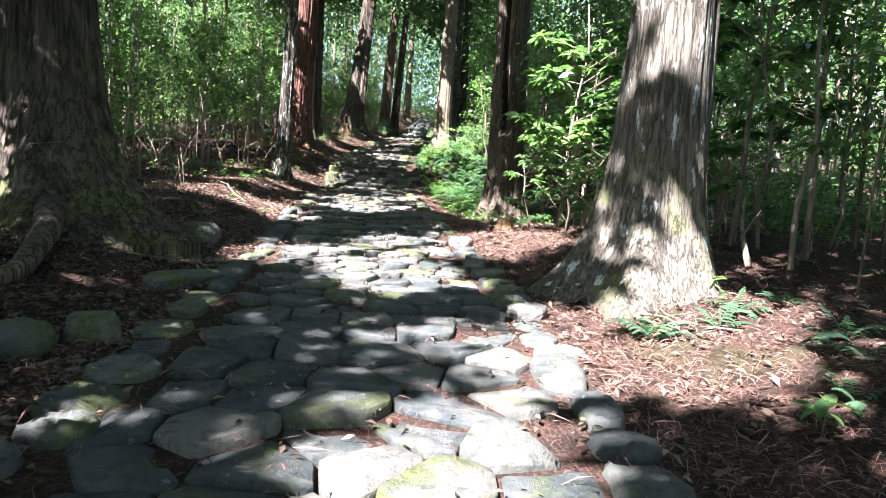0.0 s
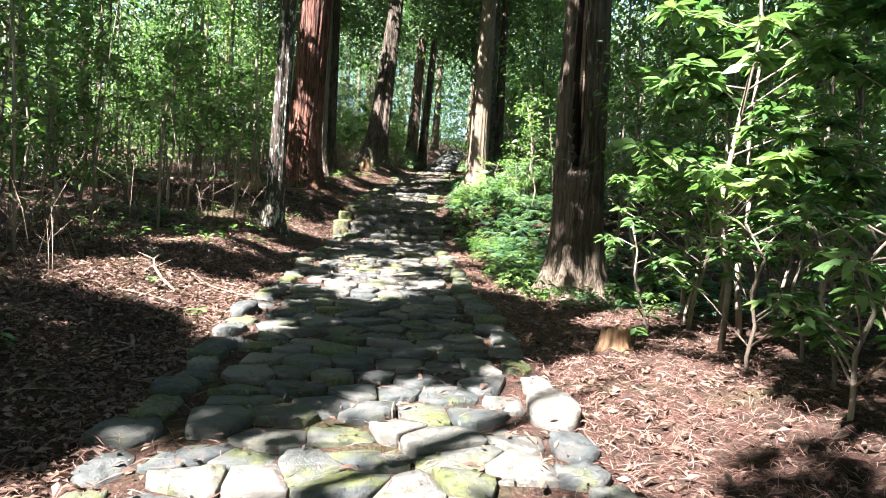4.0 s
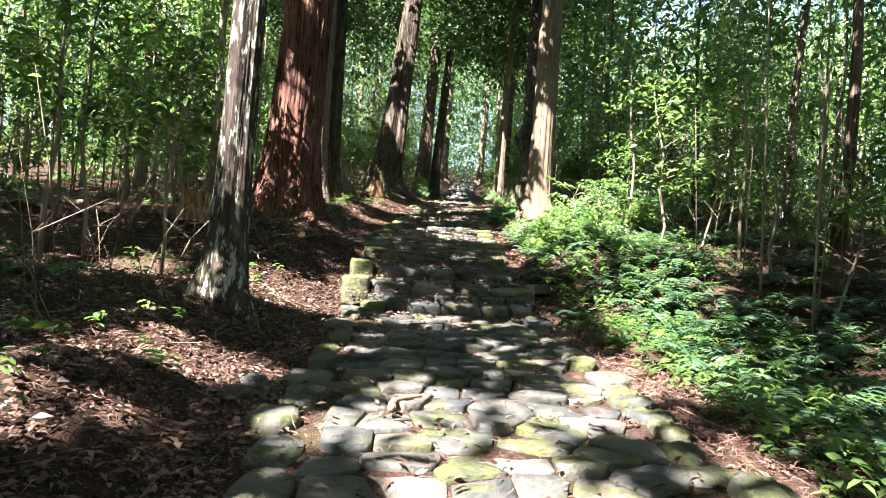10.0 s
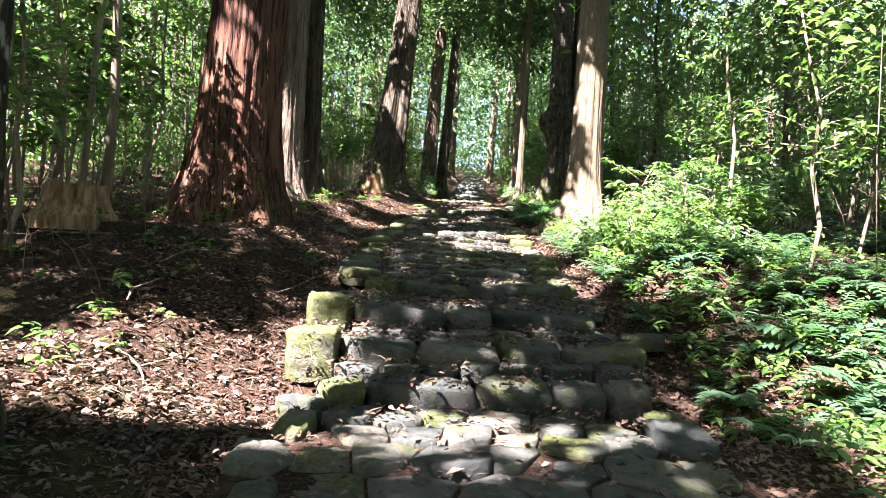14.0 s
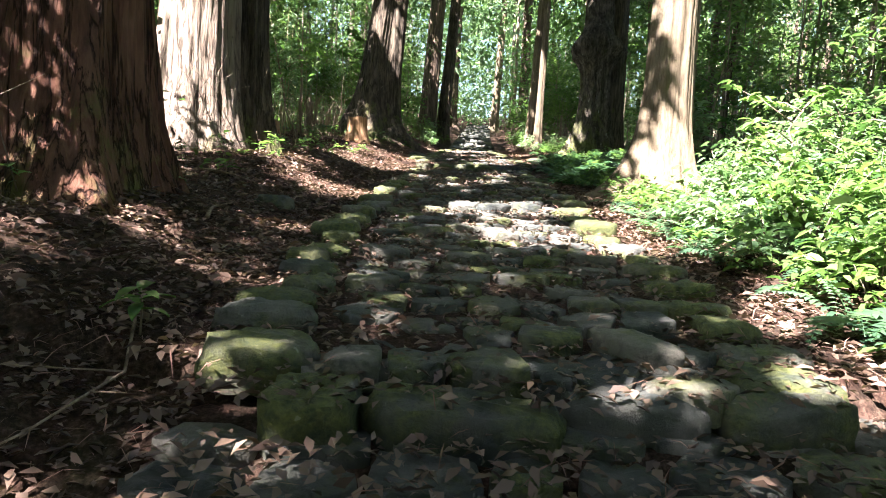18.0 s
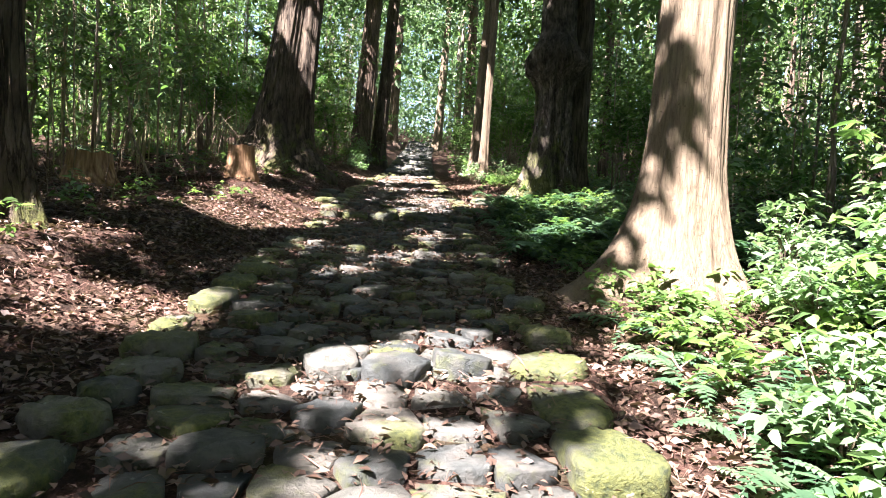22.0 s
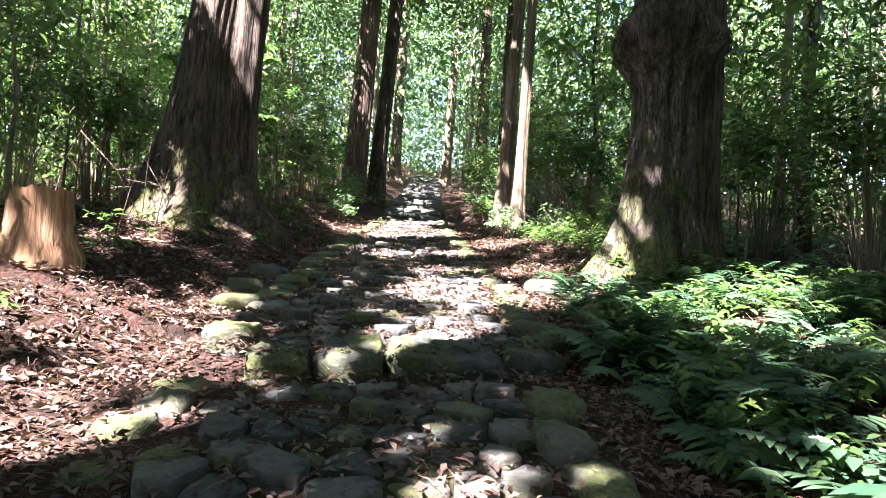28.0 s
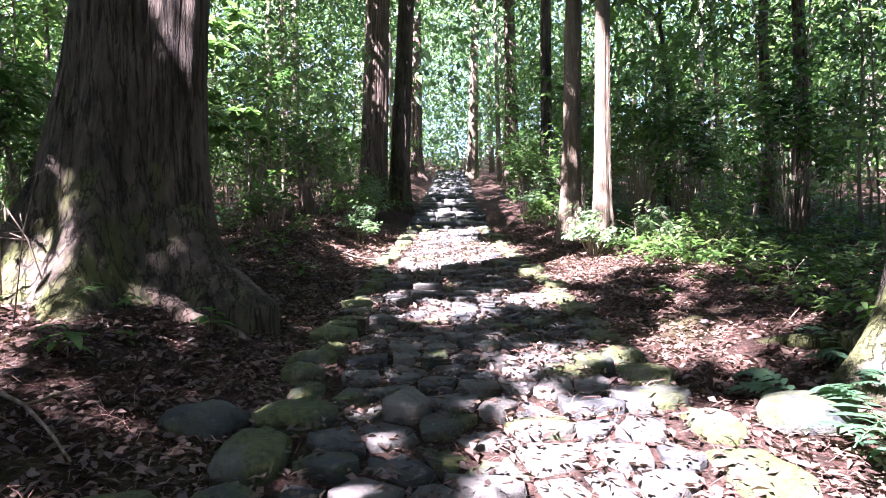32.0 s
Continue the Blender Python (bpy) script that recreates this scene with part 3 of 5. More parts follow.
near_left = big_tree(-4.25, 7.6, 0.53, 17, 0.82, 0.75, [(-65, 0.9, 26), (-18, 1.0, 26), (40, 0.5, 30), (200, 0.7, 40)], 1, BARK_DARK,
                     "massive dark mossy cedar trunk flaring at its base", (-0.03, 0.0))
root(near_left, [(0.5, -0.9, 0.2), (0.9, -1.7, 0.16), (1.15, -2.5, 0.1), (1.0, -3.2, -0.1)], [0.15, 0.12, 0.09, 0.04], BARK_BROWN)
near_right = big_tree(2.56, 6.68, 0.46, 18, 0.52, 0.62, [(180, 1.0, 26), (235, 0.75, 24), (290, 0.5, 30), (30, 0.6, 40)], 2, BARK_GREY,
                      "tall grey cedar trunk spotted with white lichen", (0.005, 0.0))
hollow = empty("cedar_tree", 2.4, 17.0, float(ground_z(2.4, 17.0)), "brown cedar split by a dark hollow into two stems", "tree", "old cedars along the path")
v, f = trunk_mesh(0.47, 15, 0.44, 0.55, [(195, 0.95, 24), (250, 0.5, 30), (320, 0.6, 26), (60, 0.5, 40)], 3, (-0.006, 0.0), sides=180, top=0.6, ridge=0.05,
                  knobs=((225, 2.1, 0.3, 0.07), (275, 2.15, 0.28, 0.1), (250, 1.5, 0.25, 0.05)), cleft=(246, 2.15, 18))
bole = link_mesh("trunk", v, f, BARK_HOLLOW, hollow)
bole.data.materials.append(SHADED_ROT)
for face in bole.data.polygons:  # the decayed wood inside the split, near black to carry the recess's shade
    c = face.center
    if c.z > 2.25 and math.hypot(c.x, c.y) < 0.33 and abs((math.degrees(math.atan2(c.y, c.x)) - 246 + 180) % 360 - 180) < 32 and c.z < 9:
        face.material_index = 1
for n, (dx, dy, r0, z0, z1) in enumerate([(0.0, -0.16, 0.05, 3.1, 6.5), (0.05, -0.12, 0.045, 2.8, 5.6), (-0.05, -0.1, 0.04, 3.6, 7.2)]):
    v, f = tube([(dx - 0.06, dy, z0), (dx - 0.05, dy - 0.03, z0 + 0.5), (dx - 0.04, dy, (z0 + z1) / 2), (dx - 0.05, dy + 0.06, z1)], [0.012, r0, r0 * 0.9, 0.02], 7)
    link_mesh("dead_wood", v, f, TWIG_WOOD, hollow, "splintered silvery wood inside the split")
tree_top = crown(hollow, rng_of(103), 2.4, 17.0, 1.0, (0, 0, 14), (2.8, 2.8, 5), 46, 38)
lichen_tree = big_tree(-4.22, 20.5, 0.215, 14, 0.27, 0.5, [(200, 0.7, 30), (-40, 0.8, 28), (90, 0.4, 40)], 4, BARK_LICHEN,
                       "dark slender trunk with pale lichen patches and a mossy foot", (0.03, 0.0))
red_tree = big_tree(-5.2, 27.4, 0.6, 19, 0.5, 0.8, [(190, 0.8, 26), (250, 0.7, 24), (310, 0.8, 24), (20, 0.6, 30)], 5, BARK_RED,
                    "huge cedar with shaggy reddish-brown bark", (0.06, 0.0), shag=0.04)
pair_lit = big_tree(-5.62, 31.6, 0.55, 19, 0.42, 0.7, [(200, 0.8, 26), (270, 0.6, 24), (330, 0.5, 24)], 6, BARK_PEELING,
                    "broad cedar with pale peeling bark in full sun", (0.02, 0.0), shag=0.026)
# the neighbour's shade on this stem is put into its darker bark
pair_shaded = big_tree(-5.0, 32.0, 0.27, 17, 0.25, 0.6, [(-20, 0.9, 26), (270, 0.5, 30)], 7, BARK_DARK,
                     "cedar stem shaded by the pale one close beside it, given darker bark", (0.0, 0.0))
big_left = big_tree(-4.38, 42.35, 0.47, 20, 0.78, 0.95, [(185, 0.8, 26), (235, 0.5, 24), (285, 0.8, 22), (340, 1.1, 24), (60, 0.6, 30)], 8, BARK_DARK,
                    "massive old cedar with a wide mossy buttressed foot", (0.11, 0.0), shag=0.026)
root(big_left, [(0.75, -0.7, 0.02), (1.1, -0.95, 0.02), (1.45, -0.9, 0.0), (1.75, -1.05, -0.06)], [0.12, 0.08, 0.06, 0.02], BARK_BROWN)
v, f = trunk_mesh(0.3, 18, 0.3, 0.8, [(-15, 1.0, 36), (-80, 0.7, 30)], 18, (0.07, 0.0), sides=40)
second = link_mesh("stem", [(a + 0.56, b - 0.1, c) for a, b, c in v], f, BARK_DARK, big_left, "darker second stem fused to the trunk")
sunny_right = big_tree(1.33, 31.95, 0.36, 18, 0.42, 0.5, [(185, 1.35, 25), (250, 0.4, 30), (310, 0.5, 28), (80, 0.5, 40)], 9, BARK_PALE,
                       "smooth pale brown cedar trunk standing in the sun", (0.012, 0.0), top=0.6)
root(sunny_right, [(-0.3, -0.05, 0.25), (-0.58, 0.0, 0.1), (-0.8, 0.1, 0.02), (-1.0, 0.2, -0.06)], [0.17, 0.12, 0.08, 0.03], BARK_PALE)
burl_tree = big_tree(2.22, 40.4, 0.4, 19, 0.6, 0.7, [(200, 1.0, 24), (245, 0.7, 20), (330, 0.5, 30)], 10, BARK_GNARLED,
                     "gnarled dark cedar with a bulging burl and mossy roots", (0.0, 0.0), ridge=0.06, knobs=((205, 3.0, 0.3, 0.2), (235, 3.25, 0.34, 0.2), (285, 3.05, 0.3, 0.2), (160, 2.9, 0.35, 0.2), (250, 2.75, 0.22, 0.16), (330, 3.05, 0.3, 0.24), (15, 2.9, 0.35, 0.2), (270, 3.4, 0.25, 0.16)))
root(burl_tree, [(-0.5, -0.4, 0.2), (-0.8, 0.1, 0.08), (-1.05, 0.55, 0.02), (-1.3, 0.8, -0.05)], [0.12, 0.08, 0.05, 0.02], BARK_GNARLED)
v, f = trunk_mesh(0.26, 18, 0.2, 0.7, [(-30, 0.8, 30)], 20, (0.005, 0.0), sides=40)
link_mesh("stem", [(a + 0.6, b + 0.15, c) for a, b, c in v], f, BARK_DARK, burl_tree, "dark second stem beside the burl")
for n, (x, y, r, lean) in enumerate([(1.6, 48.9, 0.18, (0.04, 0)), (1.62, 46.75, 0.125, (0.02, 0))]):
    big_tree(x, y, r, 14, 0.16, 0.5, [(200, 0.8, 40), (320, 0.8, 40)], 30 + n, BARK_PALE, "slender pale cedar stem, one of two", lean, crown_at=(0.3, 0, 11))
for n, (x, y, r, lean, mat) in enumerate([(-2.95, 59.3, 0.5, (0.05, 0), BARK_BROWN), (-2.05, 60.0, 0.36, (0.06, 0), BARK_DARK), (2.6, 79.5, 0.36, (0.04, 0), BARK_PALE),
                                          (3.0, 57.6, 0.2, (0.02, 0), BARK_DARK),
                                          (-1.2, 78, 0.42, (0.02, 0), BARK_BROWN), (4.2, 72, 0.4, (0.0, 0), BARK_BROWN)]):
    big_tree(x, y, r, 19, 0.3, 0.7, [(200, 0.8, 36), (320, 0.8, 36)], 40 + n, mat, "tall cedar beside the far steps", lean)


# ---- other trees of the wood ----
def wood_tree(seed, height, r, mat, crown_mat, low, count=20, per=26, carve=None, x=0, y=0, z=0):
    rg = rng_of(seed)
    tree = empty("wood_tree", x, y, z, "slender straight plantation cedar with bare lower trunk", "tree", "plantation trees")
    n = 7
    wob = rg.normal(size=(n, 2)) * 0.05
    pts = [(wob[i, 0] + 0.0, wob[i, 1], -0.3 + (height + 0.3) * i / (n - 1)) for i in range(n)]
    v, f = tube(pts, [r * (1.25 if i == 0 else 1 - 0.75 * i / (n - 1)) for i in range(n)], 10)
    link_mesh("trunk", v, f, mat, tree)
    rad = 1.1 + height * 0.05
    _, clumps = crown(tree, rg, x, y, z, (0, 0, (low + height) / 2), (rad, rad, (height - low) / 2), count, per, crown_mat, (0.3, 0.55), (0.1, 0.2), carve is not None)
    many = []
    for k in range(9):
        a, zz = rg.uniform(0, 6.28), rg.uniform(1.5, low + 1)
        ln = rg.uniform(0.4, 1.3)
        many.append(([(0, 0, zz), (math.cos(a) * ln * 0.5, math.sin(a) * ln * 0.5, zz + 0.12), (math.cos(a) * ln, math.sin(a) * ln, zz - 0.05)], [0.016, 0.011, 0.004], 4))
    for c in clumps[::5]:
        z0 = max(low * 0.9, c[2] - 0.8)
        many.append(([(0, 0, z0), (c[0] * 0.5, c[1] * 0.5, (z0 + c[2]) / 2 + 0.1), tuple(c)], [0.03, 0.02, 0.006], 4))
    v, f = tubes(many)
    tagged(link_mesh("branchwork", v, f, TWIG_WOOD, tree), kind="stuff")
    return tree


rg = rng_of(77)
# shade trees to the west and behind, whose crowns the sunbeams pierce
spots = []
while len(spots) < 66:
    x, y = -5.6 - abs(rg.normal()) * 7.5, rg.uniform(-16, 54)
    if not in_shade(np.array([[x, y, float(ground_z(x, y)) + h] for h in range(1, 12)]), 0.8, GAPS).all():
        continue
    if all((x - a) ** 2 + (y - b) ** 2 > 2.6 for a, b in spots) and all((x - t.matrix_basis.translation.x) ** 2 + (y - t.matrix_basis.translation.y) ** 2 > 2.2 for t in (near_left, red_tree, pair_lit, big_left, lichen_tree)):
        spots.append((x, y))
shade_trees = []
for n, (x, y) in enumerate(spots):
    shade = wood_tree(300 + n, rg.uniform(11, 16), rg.uniform(0.05, 0.085) if x > -9.5 else rg.uniform(0.08, 0.17), BARK_THIN if n % 3 else BARK_BROWN, NEEDLE if n % 2 else LEAF, rg.uniform(5.5, 7.5), 18, 34, True, x, y, float(ground_z(x, y)))
    shade_trees.append(shade)

# unseen trees added around and behind the start so their crowns shade the path
for n, (x, y) in enumerate([(-3.4, -3.2), (-2.6, -8.5), (2.6, -3.4), (3.6, -8.0), (-5.0, -6.2), (-4.6, 0.4), (-6.0, -10.5), (0.5, -12.0), (-3.9, -12.5), (4.2, -0.6), (-5.4, 3.2)]):
    shade = wood_tree(380 + n, rg.uniform(13, 17), 0.13, BARK_BROWN, NEEDLE, rg.uniform(6.5, 8), 20, 34, True, x, y, float(ground_z(x, y)))
    shade_trees.append(shade)


def add_shade_canopy(trees):
    """Dense leaf filler added sunward to shade the path, open only at the sun gaps."""
    rg = rng_of(78)
    n = 216000
    y = rg.uniform(-5, 92, n)
    l, r = along(LEFT, y), along(RIGHT, y)
    x = rg.uniform(-10, 14, n)
    beside = np.maximum(np.maximum(l - x, x - r), 0)
    keep = rg.random(n) < np.where(y > 64, 0.4, 1.0) * np.where(beside < 1.0, 1.0, np.where(x < l - 4.0, 0.22, np.where(x < l, 0.62, np.where(y < 21, 0.46, np.where(x > 3, 0.4, 0.28)))))
    x, y = x[keep], y[keep]
    h = rg.uniform(9.5, 14.5, len(x))
    foot = np.stack([x, y, ground_z(x, y)], 1)
    c = foot + np.array(TO_SUN)[None] * (h / TO_SUN.z)[:, None]
    c += rg.normal(size=c.shape) * 0.05
    c = c[in_shade(c, 0.95)]
    owners = np.array([t.matrix_basis.translation for t in trees])
    near = np.argmin(((c[:, None, :2] - owners[None, :, :2]) ** 2).sum(-1), axis=1)
    for k, tree in enumerate(trees):
        p = c[near == k] - owners[k]
        m = len(p)
        if m < 30:
            continue
        way = rg.normal(size=(m, 3)) * np.array([1, 1, 0.4]) - np.array([0, 0, 0.3])
        up = norm(rg.normal(size=(m, 3)) * 0.4 + np.array(TO_SUN))
        leaf_mesh("upper_crown", p, way, up, rg.uniform(0.35, 0.6, m), rg.uniform(0.14, 0.24, m), NEEDLE, tree)


add_shade_canopy(shade_trees + [near_left, red_tree, pair_lit, big_left])


def add_leaf_roof(trees):
    """Loose leaves added to the eastern trees, above the path, to cut skylight."""
    rg = rng_of(79)
    n = 27000
    x, y = rg.uniform(-3.5, 11.0, n), rg.uniform(-12, 72, n)
    keep = (x < 3) | (rg.random(n) < 0.6)
    x, y = x[keep], y[keep]
    n = len(x)
    c = np.stack([x, y, ground_z(x, y) + rg.uniform(11, 16, n)], 1)
    c = c[in_shade(c, 1.15)]
    owners = np.array([t.matrix_basis.translation for t in trees])
    near = np.argmin(((c[:, None, :2] - owners[None, :, :2]) ** 2).sum(-1), axis=1)
    for k, tree in enumerate(trees):
        p = c[near == k] - owners[k]
        m = len(p)
        way = rg.normal(size=(m, 3)) * np.array([1, 1, 0.4])
        up = norm(rg.normal(size=(m, 3)) * 0.4 + np.array([0, 0, 1]))
        leaf_mesh("upper_crown", p, way, up, rg.uniform(0.5, 0.85, m), rg.uniform(0.2, 0.34, m), NEEDLE, tree)


add_leaf_roof([near_right, hollow, sunny_right, burl_tree])

patterns = [wood_tree(200 + k, h, r, m, c, low) for k, (h, r, m, c, low) in enumerate([(14, 0.13, BARK_THIN, NEEDLE, 4.5), (12, 0.1, BARK_THIN, LEAF, 2.6), (15, 0.16, BARK_BROWN, NEEDLE, 5.5), (11, 0.08, BARK_DARK, LEAF, 2.0)])]
placed = []
tries = 0
while len(placed) < 190 and tries < 4000:
    tries += 1
    x, y = rg.uniform(2.5, 40), rg.uniform(-16, 92)
    if x < (7.5 if y < 28 else 4.6) + (y > 44) * 0.5 or any((x - a) ** 2 + (y - b) ** 2 < 3.2 for a, b in placed):
        continue
    placed.append((x, y))
left_far = []
while len(left_far) < 70:
    x, y = rg.uniform(-45, -6), rg.uniform(30, 95)
    if x < -22 or y > 53:
        if all((x - a) ** 2 + (y - b) ** 2 > 4 for a, b in left_far):
            left_far.append((x, y))
every = placed + left_far
for n, (x, y) in enumerate(every):
    m = Matrix.Translation((x, y, float(ground_z(x, y)))) @ pose(0, 0, 0, rg.uniform(-2, 2), rg.uniform(-2, 2), rg.uniform(0, 360))
    src = patterns[n % 4]
    if n < 4:
        src.matrix_basis = m
    else:
        copy_thing(src, m)


# ---- saplings and shrubs ----
def sapling(seed, height, leaf_len, leaves, low, label, mat=LEAF, name="sapling", rosette=False, spread=0.55):
    rg = rng_of(seed)
    tree = empty(name, 0, 0, 0, label, "young tree", "undergrowth saplings")
    n = 6
    bend = np.cumsum(rg.normal(size=(n, 2)) * 0.09, axis=0)
    pts = [(bend[i, 0], bend[i, 1], -0.15 + (height + 0.15) * i / (n - 1)) for i in range(n)]
    v, f = tube(pts, [0.012 + 0.0065 * height * (1 - i / (n - 1)) for i in range(n)], 6)
    link_mesh("stem", v, f, BARK_THIN, tree)
    many, ends = [], []
    for k in range(int(9 + height * 2)):
        t = rg.uniform(low, 1)
        i = min(int(t * (n - 1)), n - 2)
        w = t * (n - 1) - i
        p = np.array(pts[i]) * (1 - w) + np.array(pts[i + 1]) * w
        a, ln = rg.uniform(0, 6.28), rg.uniform(0.35, 1.0) * spread * (1.5 - 0.7 * t) * 1.5
        e = p + np.array([math.cos(a) * ln, math.sin(a) * ln, ln * rg.uniform(0.1, 0.7)])
        many.append(([tuple(p), tuple((p + e) / 2 + np.array([0, 0, 0.04])), tuple(e)], [0.011, 0.007, 0.003], 4))
        ends += [e, (p + 2 * e) / 3]
    v, f = tubes(many)
    tagged(link_mesh("branchwork", v, f, BARK_THIN, tree), kind="stuff")
    ends = np.array(ends)
    per = max(4, leaves // len(ends))
    c = np.repeat(ends, per, axis=0)
    m = len(c)
    if rosette:
        a = rg.uniform(0, 6.28, m)
        way = np.stack([np.cos(a), np.sin(a), rg.uniform(-0.5, 0.25, m)], 1)
        base = c + rg.normal(size=(m, 3)) * 0.025
    else:
        base = c + rg.normal(size=(m, 3)) * np.array([0.17, 0.17, 0.11])
        way = rg.normal(size=(m, 3)) * np.array([1, 1, 0.35]) - np.array([0, 0, 0.25])
    up = norm(rg.normal(size=(m, 3)) * 0.45 + np.array([0, 0, 1]))
    ln = rg.uniform(0.7, 1.2, m) * leaf_len
    leaf_mesh("foliage", base, way, up, ln, ln * rg.uniform(0.3, 0.42, m), mat, tree, fine=True)
    return tree


def scatter(sources, places, turn):
    """The sources stand at the first places, copies at the rest."""
    for n, (x, y, s) in enumerate(places):
        m = Matrix.Translation((x, y, float(ground_z(x, y)))) @ pose(0, 0, 0, turn.uniform(-4, 4), turn.uniform(-4, 4), turn.uniform(0, 360))
        src = sources[n % len(sources)]
        if n < len(sources):
            src.matrix_basis = m
        else:
            copy_thing(src, m)


kinds = [sapling(400 + k, h, l, cnt, low, lab) for k, (h, l, cnt, low, lab) in enumerate([
    (3.4, 0.17, 340, 0.4, "thin understorey sapling with sparse green leaves"), (4.6, 0.19, 430, 0.42, "tall thin sapling with leaves at its top"),
    (2.4, 0.15, 260, 0.3, "small leafy sapling growing from the litter"), (5.4, 0.19, 500, 0.45, "lanky understorey tree with light green leaves"),
    (3.8, 0.2, 330, 0.5, "bare-stemmed sapling topped with broad leaves")])]
rs = rng_of(11)
spots = []
tries = 0
bigs = [(t.matrix_basis.translation.x, t.matrix_basis.translation.y) for t in (near_left, red_tree, pair_lit, big_left, lichen_tree, near_right, hollow, sunny_right, burl_tree)]
while len(spots) < 270 and tries < 9000:
    tries += 1
    left = rs.random() < 0.72
    y = rs.uniform(-4, 64)
    l, r = float(along(LEFT, y)), float(along(RIGHT, y))
    x = l - 2.1 - abs(rs.normal()) * 4.5 if left else r + 3.0 + abs(rs.normal()) * 5
    z = float(ground_z(x, y))
    if any((x - a) ** 2 + (y - b) ** 2 < 0.5 for a, b, _ in spots) or any((x - a) ** 2 + (y - b) ** 2 < 1.6 for a, b in bigs):
        continue
    if left and not in_shade(np.array([[x, y, z + h] for h in (1.2, 2.2, 3.2, 4.2)]), 1.2, GAPS).all():
        continue
    spots.append((x, y, 1))
scatter(kinds, spots, rs)

# glossy broadleaf shrubs close to the path
glossy = [sapling(500 + k, h, l, cnt, low, lab, LEAF_GLOSSY, "broadleaf_shrub", True, sp) for k, (h, l, cnt, low, lab, sp) in enumerate([
    (4.2, 0.25, 900, 0.25, "tall glossy-leaved evergreen shrub with drooping rosettes", 0.9), (1.3, 0.16, 260, 0.2, "low evergreen shrub with bright glossy leaves", 0.6),
    (2.6, 0.17, 380, 0.3, "evergreen shrub with narrow glossy leaves", 0.75)])]
scatter(glossy[:1], [(3.3, 12.4, 1), (4.1, 10.9, 1), (5.2, 9.4, 1), (3.7, 13.5, 1), (2.9, 11.7, 1), (-7.4, 26.6, 1), (-5.0, 45.6, 1), (3.6, 54.0, 1)], rng_of(12))
scatter(glossy[1:2], [(2.7, 29.9, 1), (3.2, 11.0, 1), (3.1, 9.6, 1), (2.6, 9.1, 1), (3.5, 8.6, 1), (2.5, 10.5, 1), (2.9, 10.1, 1), (2.2, 12.6, 1), (3.9, 9.9, 1), (1.9, 29.4, 1), (3.2, 13.3, 1), (2.3, 28.3, 1), (3.0, 28.9, 1), (2.9, 34.2, 1)], rng_of(14))
scatter(glossy[2:], [(4.6, 14.0, 1), (2.9, 12.8, 1), (3.4, 13.9, 1), (6.2, 12.2, 1), (-4.3, 49.3, 1), (3.1, 49.0, 1), (2.6, 57.0, 1), (-3.9, 54.0, 1), (-7.2, 24.2, 1)], rng_of(15))

# leafy bushes, densest in the sun on the east bank and beside the far steps
def leafy_bush(seed, height, radius, leaves, leaf_len, label, mat):
    rg = rng_of(seed)
    bush = empty("leafy_bush", 0, 0, 0, label, "bush", "leafy bushes on the banks")
    many, tips = [], []
    for k in range(int(10 + height * 7)):
        a, u = rg.uniform(0, 6.28), rg.uniform(0.2, 1.0)
        rr, z = radius * math.sqrt(u) * rg.uniform(0.5, 1.05), height * (1.04 - 0.55 * u) * rg.uniform(0.62, 1.05)
        e = np.array([math.cos(a) * rr, math.sin(a) * rr, z])
        many.append(([(e[0] * 0.08, e[1] * 0.08, -0.06), (e[0] * 0.45, e[1] * 0.45, z * 0.6), tuple(e)], [0.012, 0.008, 0.003], 4))
        tips += [e, e * np.array([0.75, 0.75, 0.83])]
    v, f = tubes(many)
    tagged(link_mesh("branchwork", v, f, BARK_THIN, bush), kind="stuff")
    c = np.repeat(np.array(tips), max(4, leaves // len(tips)), axis=0)
    m = len(c)
    a = rg.uniform(0, 6.28, m)
    way = np.stack([np.cos(a), np.sin(a), rg.uniform(-0.55, 0.2, m)], 1)
    up = norm(rg.normal(size=(m, 3)) * 0.35 + np.array([0, 0, 1]))
    ln = rg.uniform(0.7, 1.2, m) * leaf_len
    leaf_mesh("foliage", c + rg.normal(size=(m, 3)) * np.array([0.07, 0.07, 0.05]) * (0.6 + height * 0.35), way, up, ln, ln * rg.uniform(0.36, 0.48, m), mat, bush, fine=True)
    return bush


bushes = [leafy_bush(550 + k, h, r, n, l, lab, m) for k, (h, r, n, l, lab, m) in enumerate([
    (1.5, 0.6, 620, 0.14, "pale green broadleaf bush bright in the sun", LEAF_BRIGHT), (0.8, 0.5, 380, 0.12, "low bush of fresh light green leaves", LEAF_BRIGHT),
    (3.2, 1.1, 1300, 0.15, "tall leafy bush with spreading green branches", LEAF_GLOSSY), (1.1, 0.6, 480, 0.13, "rounded bush of mid-green leaves", LEAF)])]
scatter(bushes[0:1], [(2.45, 30.2, 1), (2.9, 31.0, 1), (3.6, 29.0, 1), (3.9, 28.0, 1), (4.3, 30.3, 1), (3.3, 30.2, 1), (3.3, 52.0, 1), (4.4, 32.0, 1), (2.2, 33.2, 1), (2.0, 53.2, 1), (-2.7, 55.2, 1)], rng_of(130))
scatter(bushes[1:2], [(1.7, 28.9, 1), (2.6, 29.0, 1), (1.6, 30.3, 1), (1.25, 46.1, 1), (2.4, 46.4, 1), (2.6, 32.2, 1), (2.2, 35.8, 1), (3.7, 36.6, 1), (3.0, 34.9, 1), (1.7, 52.0, 1), (-2.6, 49.3, 1)], rng_of(131))
